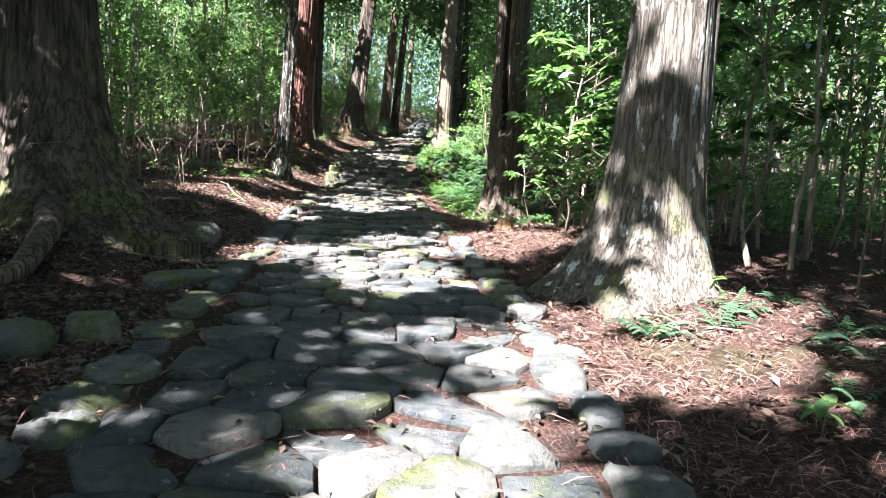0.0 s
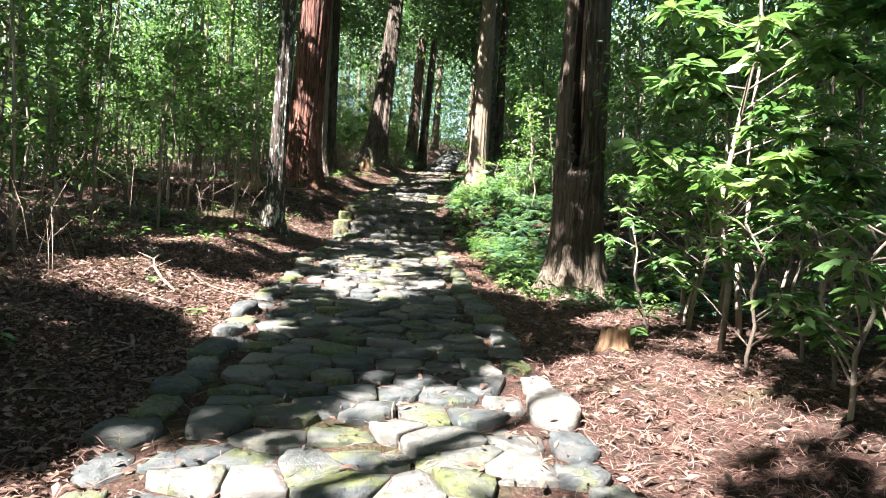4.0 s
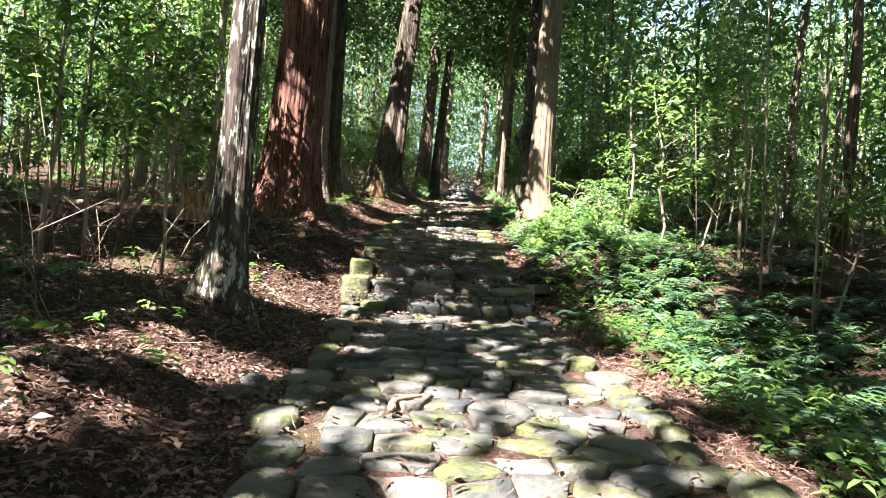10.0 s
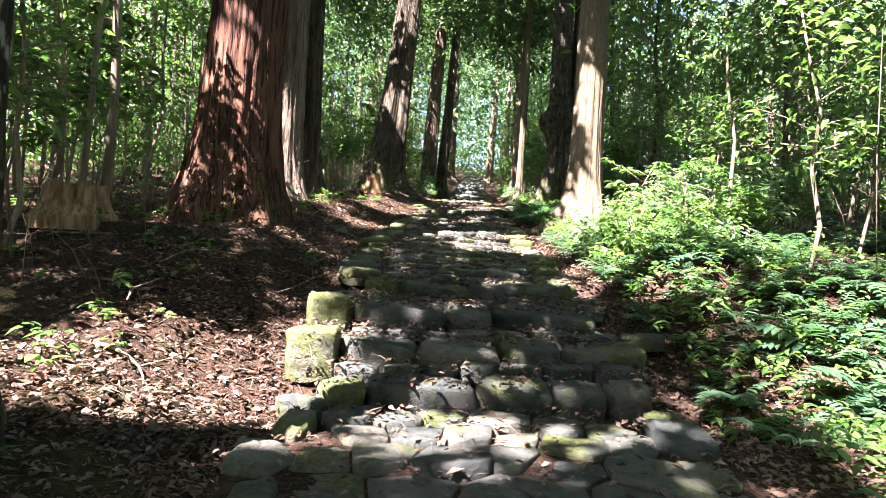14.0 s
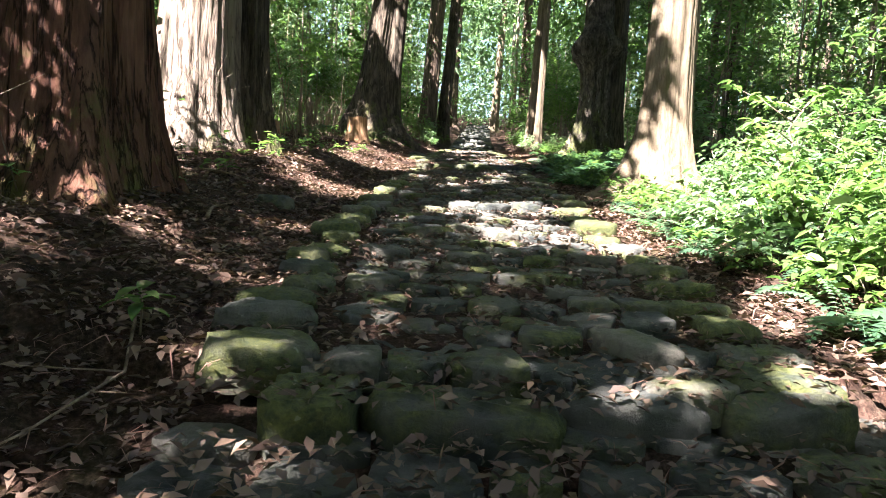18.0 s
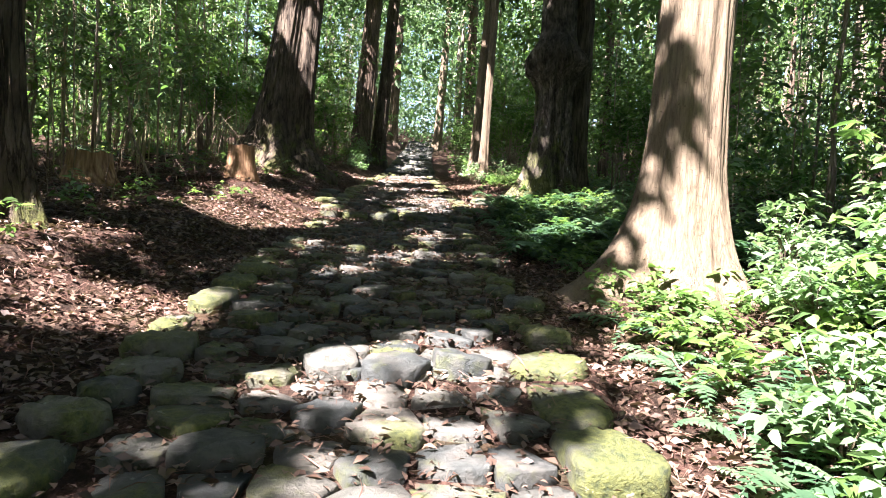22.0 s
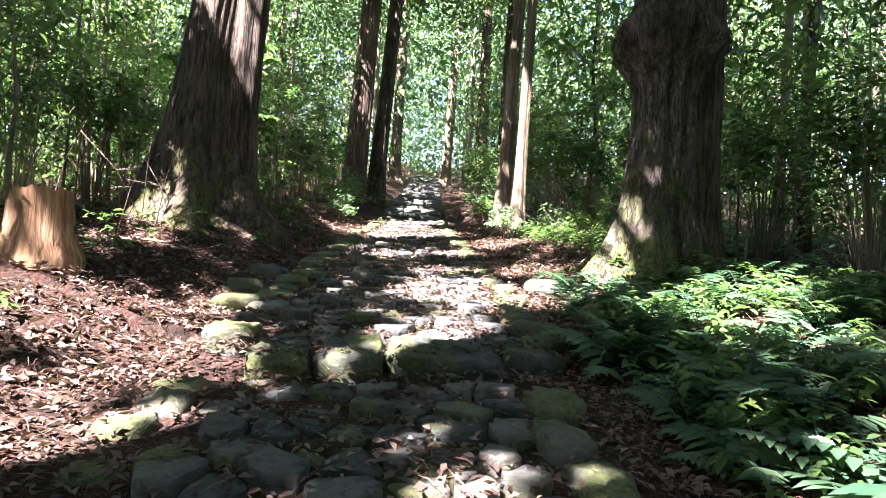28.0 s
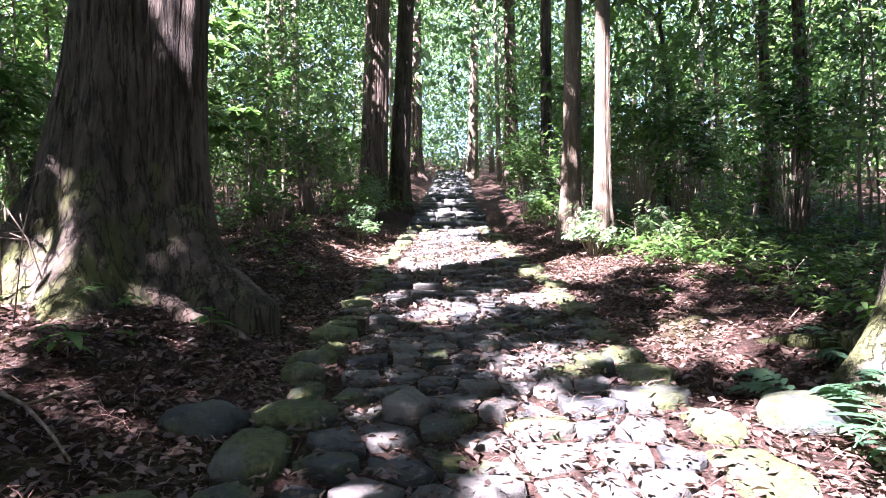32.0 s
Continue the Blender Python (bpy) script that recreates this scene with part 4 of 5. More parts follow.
scatter(bushes[2:3], [(-5.4, 52.2, 1), (-4.9, 57.0, 1), (2.3, 51.0, 1), (2.9, 48.6, 1), (1.9, 55.0, 1), (-4.4, 61.0, 1), (2.6, 58.5, 1), (-5.6, 48.0, 1), (3.9, 45.2, 1), (-4.6, 55.6, 1), (4.5, 39.5, 1), (4.6, 41.9, 1), (4.0, 49.0, 1), (-6.4, 43.6, 1)], rng_of(132))
scatter(bushes[3:4], [(2.9, 28.2, 1), (2.9, 45.6, 1), (3.4, 28.6, 1), (3.4, 33.5, 1), (-3.9, 46.6, 1), (1.5, 50.4, 1), (-3.0, 51.6, 1)], rng_of(133))


rb = rng_of(16)
placed_low = []
while len(placed_low) < 26:
    y = rb.uniform(26.2, 31.4)
    x = float(along(RIGHT, y)) + rb.uniform(0.7, 3.0)
    if all((x - a) ** 2 + (y - b) ** 2 > 0.2 for a, b in placed_low) and (x - 1.33) ** 2 + (y - 31.95) ** 2 > 1.2 and not (29.3 < y and x < 1.6):
        placed_low.append((x, y))
        copy_thing(bushes[1 if len(placed_low) % 3 else 3], Matrix.Translation((x, y, float(ground_z(x, y)) - 0.15 - 0.3 * rb.random())) @ pose(0, 0, 0, rb.uniform(-8, 8), rb.uniform(-8, 8), rb.uniform(0, 360)))


def bamboo(seed, height):
    """A clump of thin pale canes with long narrow leaves."""
    rg = rng_of(seed)
    clump = empty("bamboo", 0, 0, 0, "thin pale bamboo canes with narrow drooping leaves", "bamboo", "bamboo on the west bank")
    tips = []
    for k in range(4):
        a, lean = rg.uniform(0, 6.28), rg.uniform(0.1, 0.6)
        x0, y0, h = rg.normal() * 0.12, rg.normal() * 0.12, height * rg.uniform(0.75, 1.05)
        pts = [(x0 + math.cos(a) * lean * t * t * h * 0.3, y0 + math.sin(a) * lean * t * t * h * 0.3, h * t - 0.1) for t in (0, 0.25, 0.5, 0.75, 1.0)]
        v, f = tube(pts, [0.014, 0.013, 0.011, 0.008, 0.004], 6)
        link_mesh("cane", v, f, CANE, clump)
        for j in range(22):
            t = rg.uniform(0.35, 1.0)
            i = min(int(t * 4), 3)
            w = t * 4 - i
            tips.append(np.array(pts[i]) * (1 - w) + np.array(pts[i + 1]) * w + rg.normal(size=3) * np.array([0.16, 0.16, 0.05]))
    c = np.repeat(np.array(tips), 7, axis=0)
    m = len(c)
    a = rg.uniform(0, 6.28, m)
    way = np.stack([np.cos(a), np.sin(a), rg.uniform(-0.8, 0.1, m)], 1)
    ln = rg.uniform(0.12, 0.24, m)
    leaf_mesh("foliage", c + rg.normal(size=(m, 3)) * 0.05, way, norm(rg.normal(size=(m, 3)) * 0.4 + np.array([0, 0, 1])), ln, ln * 0.13, LEAF_BRIGHT, clump, fine=True)
    return clump


canes = [bamboo(570, 3.2), bamboo(571, 4.2), bamboo(572, 2.6)]
scatter(canes, [(-6.3, 41.2, 1), (-7.0, 42.6, 1), (-6.6, 39.6, 1), (-7.6, 40.6, 1), (-8.0, 43.6, 1), (-6.2, 44.4, 1), (-7.2, 45.2, 1), (-8.6, 41.6, 1), (-8.4, 46.2, 1), (-6.0, 38.4, 1), (-7.4, 38.6, 1), (-9.3, 43.8, 1), (-5.9, 46.4, 1), (-6.6, 36.4, 1),
                (-7.9, 35.2, 1), (-9.2, 38.9, 1), (-6.9, 33.9, 1), (-8.2, 32.6, 1)], rng_of(17))


# ---- undergrowth between the trees ----
def undergrowth():
    rg = rng_of(91)
    m, each = 610, 13
    n = m * each
    y = rg.uniform(-8, 80, m)
    l, r = along(LEFT, y), along(RIGHT, y)
    left = rg.random(m) < 0.5
    close = np.where(y > 45, 1.0, np.where(left, 3.2, 3.4))
    off = close + 0.8 + np.abs(rg.normal(size=m)) * 8
    x = np.where(left, l - off, r + off)
    h = np.where(rg.random(m) < 0.22, rg.uniform(0.3, 1.2, m), rg.uniform(1.6, 9.0, m))
    h = np.where((off < 5) & (y < 45), np.maximum(h, 1.9), h)
    c = np.repeat(np.stack([x, y, ground_z(x, y) + h], 1), each, axis=0) + rg.normal(size=(n, 3)) * np.array([0.7, 0.7, 0.42])
    base, way, up, ln, wd = crown_leaves(rg, c, (0.28, 0.28, 0.07), 23, (0.1, 0.24), (0.045, 0.1))
    q = 520  # the low thicket that closes the view between the stems
    y = rg.uniform(-10, 84, q)
    left = rg.random(q) < 0.5
    off = 7.5 + np.abs(rg.normal(size=q)) * 11
    x = np.where(left, along(LEFT, y) - off, along(RIGHT, y) + off)
    c = np.repeat(np.stack([x, y, ground_z(x, y) + rg.uniform(0.2, 2.6, q)], 1), 9, axis=0) + rg.normal(size=(q * 9, 3)) * np.array([0.8, 0.8, 0.35])
    low = crown_leaves(rg, c, (0.32, 0.32, 0.1), 19, (0.14, 0.3), (0.065, 0.13))
    base, way, up, ln, wd = (np.concatenate(pair) for pair in zip((base, way, up, ln, wd), low))
    keep = in_shade(base)
    tagged(leaf_mesh("undergrowth_foliage", base[keep], way[keep], up[keep], ln[keep], wd[keep], LEAF), "loose green foliage filling the space between stems", "undergrowth", kind="stuff")
    many = []
    for k in range(560):
        yy = rg.uniform(-6, 75)
        o = 2.6 + abs(rg.normal()) * 7
        xx = float(along(LEFT, yy)) - o if rg.random() < 0.62 else float(along(RIGHT, yy)) + 1.0 + o
        z, ht, rr = float(ground_z(xx, yy)), rg.uniform(2.5, 7), rg.uniform(0.009, 0.03)
        if not in_shade(np.array([[xx, yy, z + h] for h in (0.5, 1.5, 3, 4.5)]), 0.6, GAPS).all():
            continue
        dx, dy = rg.normal() * 0.25, rg.normal() * 0.25
        many.append(([(xx, yy, z - 0.1), (xx + dx * 0.4, yy + dy * 0.3, z + ht * 0.5), (xx + dx, yy + dy, z + ht)], [rr, rr * 0.8, rr * 0.35], 5))
    v, f = tubes(many)
    tagged(link_mesh("undergrowth_stems", v, f, BARK_THIN), "many thin upright stems of the undergrowth", "undergrowth", kind="stuff")


undergrowth()


def dead_brush():
    """Brown leafless brushwood under the trees of the west bank and beside the upper path."""
    rg = rng_of(93)
    many = []
    for k in range(900):
        yy = rg.uniform(4, 62)
        if rg.random() < 0.72:
            xx = float(along(LEFT, yy)) - 1.7 - abs(rg.normal()) * 3.2
        else:
            xx = float(along(RIGHT, yy)) + (1.6 if yy > 42 else 4.0) + abs(rg.normal()) * 3
        z, ht = float(ground_z(xx, yy)), rg.uniform(0.25, 1.5)
        a, out = rg.uniform(0, 6.28), rg.uniform(0.1, 0.9)
        dx, dy, rr = math.cos(a) * ht * out, math.sin(a) * ht * out, rg.uniform(0.003, 0.009)
        many.append(([(xx, yy, z - 0.05), (xx + dx * 0.45, yy + dy * 0.45, z + ht * 0.6), (xx + dx, yy + dy, z + ht)], [rr, rr * 0.7, rr * 0.3], 4))
        for j in range(2):
            b, ln = rg.uniform(0, 6.28), ht * rg.uniform(0.2, 0.5)
            p = (xx + dx * 0.45, yy + dy * 0.45, z + ht * 0.6)
            many.append(([p, (p[0] + math.cos(b) * ln, p[1] + math.sin(b) * ln, p[2] + ln * rg.uniform(-0.2, 0.9))], [rr * 0.6, rr * 0.2], 4))
    v, f = tubes(many)
    tagged(link_mesh("dead_brushwood", v, f, TWIG_WOOD), "dry brown brushwood standing in the litter", "brushwood", kind="stuff")


dead_brush()


# ---- far woods ----
def far_woods():
    rg = rng_of(21)
    n = 5200
    a = rg.uniform(-0.2, math.pi + 0.2, n)
    d = rg.uniform(48, 130, n)
    x, y = np.cos(a) * d - 1, np.sin(a) * d + 22
    z = ground_z(x, y) + rg.uniform(1.0, 20, n) * np.clip(d / 70, 0.7, 1.4)
    keep = (np.abs(x - (along(LEFT, y) + along(RIGHT, y)) / 2) > 2.4) | (z > ground_z(x, y) + 7) | (y > 82)
    c = np.stack([x, y, z], 1)[keep]
    a3, d3 = rg.uniform(math.pi - 0.3, 2 * math.pi + 0.3, 1500), rg.uniform(26, 60, 1500)  # unseen foliage added behind the start of the walk to block low skylight
    x3, y3 = np.cos(a3) * d3 - 1, np.sin(a3) * d3 + 6
    c = np.concatenate([c, np.stack([x3, y3, ground_z(x3, y3) + rg.uniform(0.5, 15, 1500)], 1)])
    y2 = rg.uniform(84, 118, 1000)  # where the path goes out of sight
    x2 = along(LEFT, y2) + 1 + rg.normal(size=1000) * 8
    end = np.stack([x2, y2, ground_z(x2, y2) + rg.uniform(0.3, 27, 1000)], 1)
    parts = zip(crown_leaves(rg, c, (1.3, 1.3, 0.8), 23, (0.5, 1.0), (0.22, 0.45)), crown_leaves(rg, end, (1.2, 1.2, 0.5), 50, (0.25, 0.55), (0.1, 0.24)))
    base, way, up, ln, wd = (np.concatenate(pair) for pair in parts)
    # the leaf colour here carries the haze of the distance
    ob = leaf_mesh("far_woods", base, way, up, ln, wd, HAZY_FAR_LEAF)
    return tagged(ob, "dense green foliage of the woods farther off", "woods", kind="stuff")


far_woods()


def far_stems():
    rg = rng_of(22)
    many = []
    for k in range(420):
        a, d = rg.uniform(-0.1, math.pi + 0.1), rg.uniform(45, 110)
        x, y = math.cos(a) * d - 1, math.sin(a) * d + 22
        if abs(x - (along(LEFT, y) + along(RIGHT, y)) / 2) < 3:
            continue
        z, r, h = float(ground_z(x, y)), rg.uniform(0.1, 0.3), rg.uniform(12, 20)
        many.append(([(x, y, z - 0.5), (x + rg.normal() * 0.3, y, z + h)], [r, r * 0.5], 7))
    v, f = tubes(many)
    return tagged(link_mesh("far_tree_stems", v, f, BARK_THIN), "brown stems of the woods farther off", "woods", kind="stuff")


far_stems()


# ---- ferns ----
def frond_mesh(seed, length, pairs, droop):
    """One frond: a bowed midrib with toothed leaflets on both sides, along +x."""
    rg = rng_of(seed)
    verts, faces = [], []

    def at(t):
        return np.array([length * t * (1 - 0.12 * t), 0, length * (1.05 * t - droop * t * t)])

    for i in range(pairs * 2):
        t0, t1 = 0.12 + 0.86 * (i / (pairs * 2)), 0.12 + 0.86 * ((i + 1) / (pairs * 2))
        side = 1 if i % 2 else -1
        p = at((t0 + t1) / 2)
        w = length * 0.27 * (1 - ((t0 + t1) / 2 - 0.12) / 0.9) ** 0.8 * rg.uniform(0.85, 1.1)
        q = np.array([w * 0.45, side * w, -w * rg.uniform(0.05, 0.3)])
        b = length * 0.036
        n = len(verts)
        verts += [tuple(p + np.array([-b, 0, 0])), tuple(p + q * 0.55 + np.array([-b * 1.1, 0, 0.01])), tuple(p + q), tuple(p + q * 0.5 + np.array([b * 1.2, 0, 0.01])), tuple(p + np.array([b, 0, 0]))]
        faces += [(n, n + 1, n + 3, n + 4), (n + 1, n + 2, n + 3)]
    for i in range(6):
        p, w = at(i / 6), 0.004
        q = at((i + 1) / 6)
        n = len(verts)
        verts += [(p[0], -w, p[2]), (p[0], w, p[2]), (q[0], w, q[2]), (q[0], -w, q[2])]
        faces.append((n, n + 1, n + 2, n + 3))
    me = bpy.data.meshes.new("frond")
    me.from_pydata(verts, [], faces)
    me.materials.append(FERN)
    return me


FRONDS = [frond_mesh(600 + k, l, 11, d) for k, (l, d) in enumerate([(0.62, 0.85), (0.5, 0.7), (0.72, 0.95), (0.42, 0.55)])]


def fern(x, y, count, size, rg):
    ob = empty("fern", x, y, float(ground_z(x, y)) - 0.01, "green fern tuft with arching fronds", "fern", "ferns beside the path")
    for k in range(count):
        fr = new("frond", FRONDS[int(rg.integers(4))])
        fr.parent = ob
        s = size * rg.uniform(0.75, 1.15)
        fr.matrix_basis = pose(0, 0, 0, rg.uniform(-12, 12), rg.uniform(-18, 22), 360 * k / count + rg.uniform(-20, 20)) @ Matrix.Scale(s, 4)
    return ob


rf = rng_of(31)
fern_spots = [(2.15, 5.35), (2.55, 5.1), (2.9, 5.5), (1.95, 5.0), (3.3, 4.6), (3.0, 4.0), (2.6, 3.5), (3.6, 5.9), (2.3, 15.7), (2.7, 15.4), (3.1, 15.9), (2.6, 14.9), (0.65, 30.6), (0.4, 30.9), (0.75, 30.1)]
tries = 0
while len(fern_spots) < 225 and tries < 9000:
    tries += 1
    y = rf.uniform(17.5, 40.5)
    x = float(along(RIGHT, y)) + 0.42 + abs(rf.normal()) * 1.7 + (0.5 if y < 20 else 0)
    if any((x - a) ** 2 + (y - b) ** 2 < 0.09 for a, b in fern_spots) or any((x - a) ** 2 + (y - b) ** 2 < 0.3 for a, b in bigs) or 29.5 < y < 31.6 and 0.5 < x < 2.2 or 31.3 < y < 33.2 and x < 1.7:
        continue
    fern_spots.append((x, y))
for x, y in fern_spots:
    fern(x, y, 7, rf.uniform(0.8, 1.25) * (0.6 if x < 0.8 and 30 < y < 31 or y < 7 else 0.72 if x < float(along(RIGHT, y)) + 1.6 and y < 32 else 1), rf)
for k in range(70):
    y = rf.uniform(33.3, 38.6)
    x = float(along(RIGHT, y)) + 0.5 + abs(rf.normal()) * 1.2
    fern(x, y, 6, rf.uniform(0.9, 1.3), rf)


def fern_bed():
    """The ferns farther from the path, too many to count."""
    rg = rng_of(32)
    verts, faces = [], []
    blades = [(np.array([v.co for v in me.vertices]), [tuple(p.vertices) for p in me.polygons]) for me in FRONDS]
    for k in range(560):
        y = rg.uniform(14, 62)
        x = float(along(RIGHT, y)) + (1.3 if 18 < y < 30 else 2.6) + abs(rg.normal()) * (4 if y < 30 else 6)
        if rg.random() < 0.08:
            x = float(along(LEFT, y)) - 3 - abs(rg.normal()) * 4
        z = float(ground_z(x, y))
        for j in range(5):
            co, fs = blades[int(rg.integers(4))]
            m = np.array((pose(x, y, z, rg.uniform(-10, 10), rg.uniform(-15, 20), rg.uniform(0, 360)) @ Matrix.Scale(rg.uniform(0.8, 1.4), 4)))
            n = len(verts)
            verts.extend((co @ m[:3, :3].T + m[:3, 3]).tolist())
            faces.extend([tuple(i + n for i in f) for f in fs])
    return tagged(link_mesh("fern_bed", verts, faces, FERN, smooth_faces=False), "bed of dark green ferns under the trees", "ferns", kind="stuff")


fern_bed()


def ground_cover():
    """Low leafy plants between the ferns, too many to count."""
    rg = rng_of(34)
    n = 3400
    y = rg.uniform(15, 52, n)
    x = along(RIGHT, y) + 0.45 + np.abs(rg.normal(size=n)) * 2.0 + np.where(y > 38, 0.8, 0)
    west = rg.random(n) < 0.12
    x = np.where(west, along(LEFT, y) - 1.0 - np.abs(rg.normal(size=n)) * 2.5, x)
    c = np.repeat(np.stack([x, y, ground_z(x, y) + rg.uniform(0.03, 0.32, n)], 1), 8, axis=0)
    m = len(c)
    a = rg.uniform(0, 6.28, m)
    way = np.stack([np.cos(a), np.sin(a), rg.uniform(-0.5, 0.35, m)], 1)
    up = norm(rg.normal(size=(m, 3)) * 0.3 + np.array([0, 0, 1]))
    ln = rg.uniform(0.06, 0.15, m)
    return tagged(leaf_mesh("ground_cover", c + rg.normal(size=(m, 3)) * 0.03, way, up, ln, ln * rg.uniform(0.3, 0.5, m), LEAF, fine=True), "low leafy plants covering the bank", "ground cover", kind="stuff")


ground_cover()


# ---- small plants ----
def herb(x, y, count, size, rg, label="small green plant with a rosette of pointed leaves"):
    """A low plant: a short stem and a few single leaves."""
    ob = empty("herb_plant", x, y, float(ground_z(x, y)) - 0.01, label, "plant", "low plants on the banks")
    h = size * 1.2
    v, f = tube([(0, 0, -0.03), (0.01, 0, h * 0.5), (0.0, 0.01, h)], [0.006, 0.005, 0.003], 5)
    stalk = link_mesh("stem", v, f, BARK_THIN, ob)
    for k in range(count):
        leaf = new("leaf", HERB_LEAF)
        leaf.parent = stalk
        z = h * (0.45 + 0.55 * (k + 1) / count)
        leaf.matrix_basis = pose(0, 0, z, rg.uniform(-15, 15), rg.uniform(-25, 20), 137.5 * k + rg.uniform(-20, 20)) @ Matrix.Scale(size * rg.uniform(0.8, 1.2), 4)
    return ob


def herb_leaf():
    verts, faces = [], []
    for i in range(6):
        t = i / 5
        w = 0.2 * math.sin(math.pi * min(0.97, 0.06 + 0.94 * t)) ** 0.8
        z = 0.25 * t - 0.42 * t * t
        verts += [(t, -w, z + 0.05), (t, 0, z), (t, w, z + 0.05)]
        if i:
            n = 3 * i
            faces += [(n - 3, n - 2, n + 1, n), (n - 2, n - 1, n + 2, n + 1)]
    me = bpy.data.meshes.new("leaf")
    me.from_pydata(verts, [], faces)
    me.polygons.foreach_set("use_smooth", [True] * len(me.polygons))
    me.materials.append(LEAF_GLOSSY)
    return me


HERB_LEAF = herb_leaf()
rh = rng_of(36)
for x, y in [(-4.75, 22.9), (-3.3, 9.6), (-2.75, 11.9), (0.85, 30.5), (1.05, 31.15), (0.7, 31.3), (1.55, 31.2), (-3.4, 25.1), (2.0, 11.9), (2.5, 13.0), (2.9, 6.0), (3.4, 3.4), (2.2, 3.2), (-3.6, 40.2), (-3.1, 41.3), (-2.9, 44.2), (-3.4, 45.6),
             (1.4, 36.0), (0.9, 42.5), (1.8, 44.0), (-4.4, 29.2), (-5.1, 34.0), (1.9, 19.6), (1.2, 20.6), (-4.7, 11.5), (-5.4, 14.6), (-6.0, 16.2), (2.6, 45.2), (-3.7, 17.6), (1.3, 34.3)]:
    herb(x, y, int(rh.integers(6, 10)), rh.uniform(0.11, 0.19), rh)
for x, y, size in [(0.92, 31.0, 0.2), (1.08, 31.12, 0.17), (0.8, 31.2, 0.15), (1.2, 31.0, 0.13)]:
    herb(x, y, 11, size, rh, "glossy-leaved seedling at the foot of the pale cedar")
for x, y in rh.uniform((-7.5, 2), (-3.2, 46), (45, 2)):
    if x < float(along(LEFT, y)) - 0.5:
        herb(x, y, 6, rh.uniform(0.08, 0.14), rh)

tuft = empty("epiphyte_fern", 2.3, 16.55, float(ground_z(2.4, 17.0)) + 2.45, "small ferns rooted in the mouth of the hollow", "fern")
for k in range(7):
    fr = new("frond", FRONDS[k % 4])
    fr.parent = tuft
    fr.matrix_basis = pose(0.06 * (k - 3), 0.03 * (k % 2), 0.05 * (k % 3), 0, rh.uniform(-10, 30), -90 + rh.uniform(-70, 70)) @ Matrix.Scale(0.38, 4)


# ---- fallen leaves, needles and twigs ----
def litter(name, count, seed, material, lengths, ratio, label, near=3.0, on_path=0.25, ys=(-2, 56), west=0.55):
    rg = rng_of(seed)
    y = ys[0] + (ys[1] - ys[0]) * rg.random(count)
    l, r = along(LEFT, y), along(RIGHT, y)
    x = np.where(rg.random(count) < on_path, l + (r - l) * rg.random(count), np.where(rg.random(count) < west, l - np.abs(rg.normal(size=count)) * near, r + np.abs(rg.normal(size=count)) * near))
    inside = (x > l) & (x < r)
    z = ground_z(x, y) + 0.012 + 0.03 * rg.random(count)
    z = np.where(inside, np.array([paving_z(a, b) for a, b in zip(x, y)]) + rg.uniform(-0.012, 0.03, count), z)
    ang = rg.uniform(0, 6.28, count)
    way = np.stack([np.cos(ang), np.sin(ang), rg.normal(size=count) * 0.3], 1)
    up = norm(rg.normal(size=(count, 3)) * 0.42 + np.array([0, 0, 1]))
    ln = rg.uniform(*lengths, count)
    ob = leaf_mesh(name, np.stack([x, y, z], 1), way, up, ln, ln * ratio, material, curl=0.1)
    return tagged(ob, label, "fallen leaves", kind="stuff")


litter("fallen_leaves", 90000, 41, DEAD, (0.03, 0.085), 0.48, "dry brown leaves lying over the path and banks", 2.2, 0.06, (21, 52))
litter("fallen_leaves", 24000, 44, DEAD, (0.03, 0.08), 0.5, "dry brown leaves caught between the cobbles", 0.5, 0.85, (22, 50))
litter("fallen_leaves", 60000, 42, DEAD, (0.03, 0.085), 0.42, "scattered dry leaves on the lower banks", 2.8, 0.04, (-2, 22), 0.88)
litter("fallen_leaves", 16000, 45, DEAD, (0.06, 0.13), 0.36, "larger curled brown leaves on the banks", 2.4, 0.07, (3, 52))
litter("fallen_cedar_sprays", 64000, 43, RED_NEEDLE, (0.07, 0.22), 0.034, "reddish fallen cedar needles on the floor", 2.4, 0.1)
litter("fallen_cedar_sprays", 42000, 46, RED_NEEDLE, (0.05, 0.16), 0.036, "thick bed of reddish cedar sprays on the lower bank", 1.5, 0.06, (0, 21), 0.3)


def twig(x, y, length, turn, r, label, lift=0.03, name="fallen_branch", kink=0.2, mat=TWIG_WOOD, forks=2, rise=0.0):
    """A fallen branch lying on the floor."""
    rg = rng_of(int(abs(x * 97 + y * 131)) + 3)
    ob = empty(name, x, y, float(ground_z(x, y)), label, "branch")
    a = radians(turn)
    pts = []
    for i in range(6):
        t = i / 5
        px, py = math.cos(a) * length * t - math.sin(a) * kink * math.sin(3.3 * t) * length * 0.3, math.sin(a) * length * t + math.cos(a) * kink * math.sin(3.3 * t) * length * 0.3
        pts.append((px, py, float(ground_z(x + px, y + py)) - float(ground_z(x, y)) + lift + rise * t * length))
    v, f = tube(pts, [r * (1 - 0.7 * i / 5) for i in range(6)], 7)
    link_mesh("stick", v, f, mat, ob)
    for k in range(forks):
        i = 2 + k % 3
        b = a + (0.7 if k % 2 else -0.8)
        ln = length * rg.uniform(0.2, 0.4)
        p = pts[i]
        v, f = tube([p, (p[0] + math.cos(b) * ln, p[1] + math.sin(b) * ln, p[2] + 0.05 + rise * ln)], [r * 0.5, r * 0.15], 5)
        link_mesh("fork", v, f, mat, ob)
    return ob


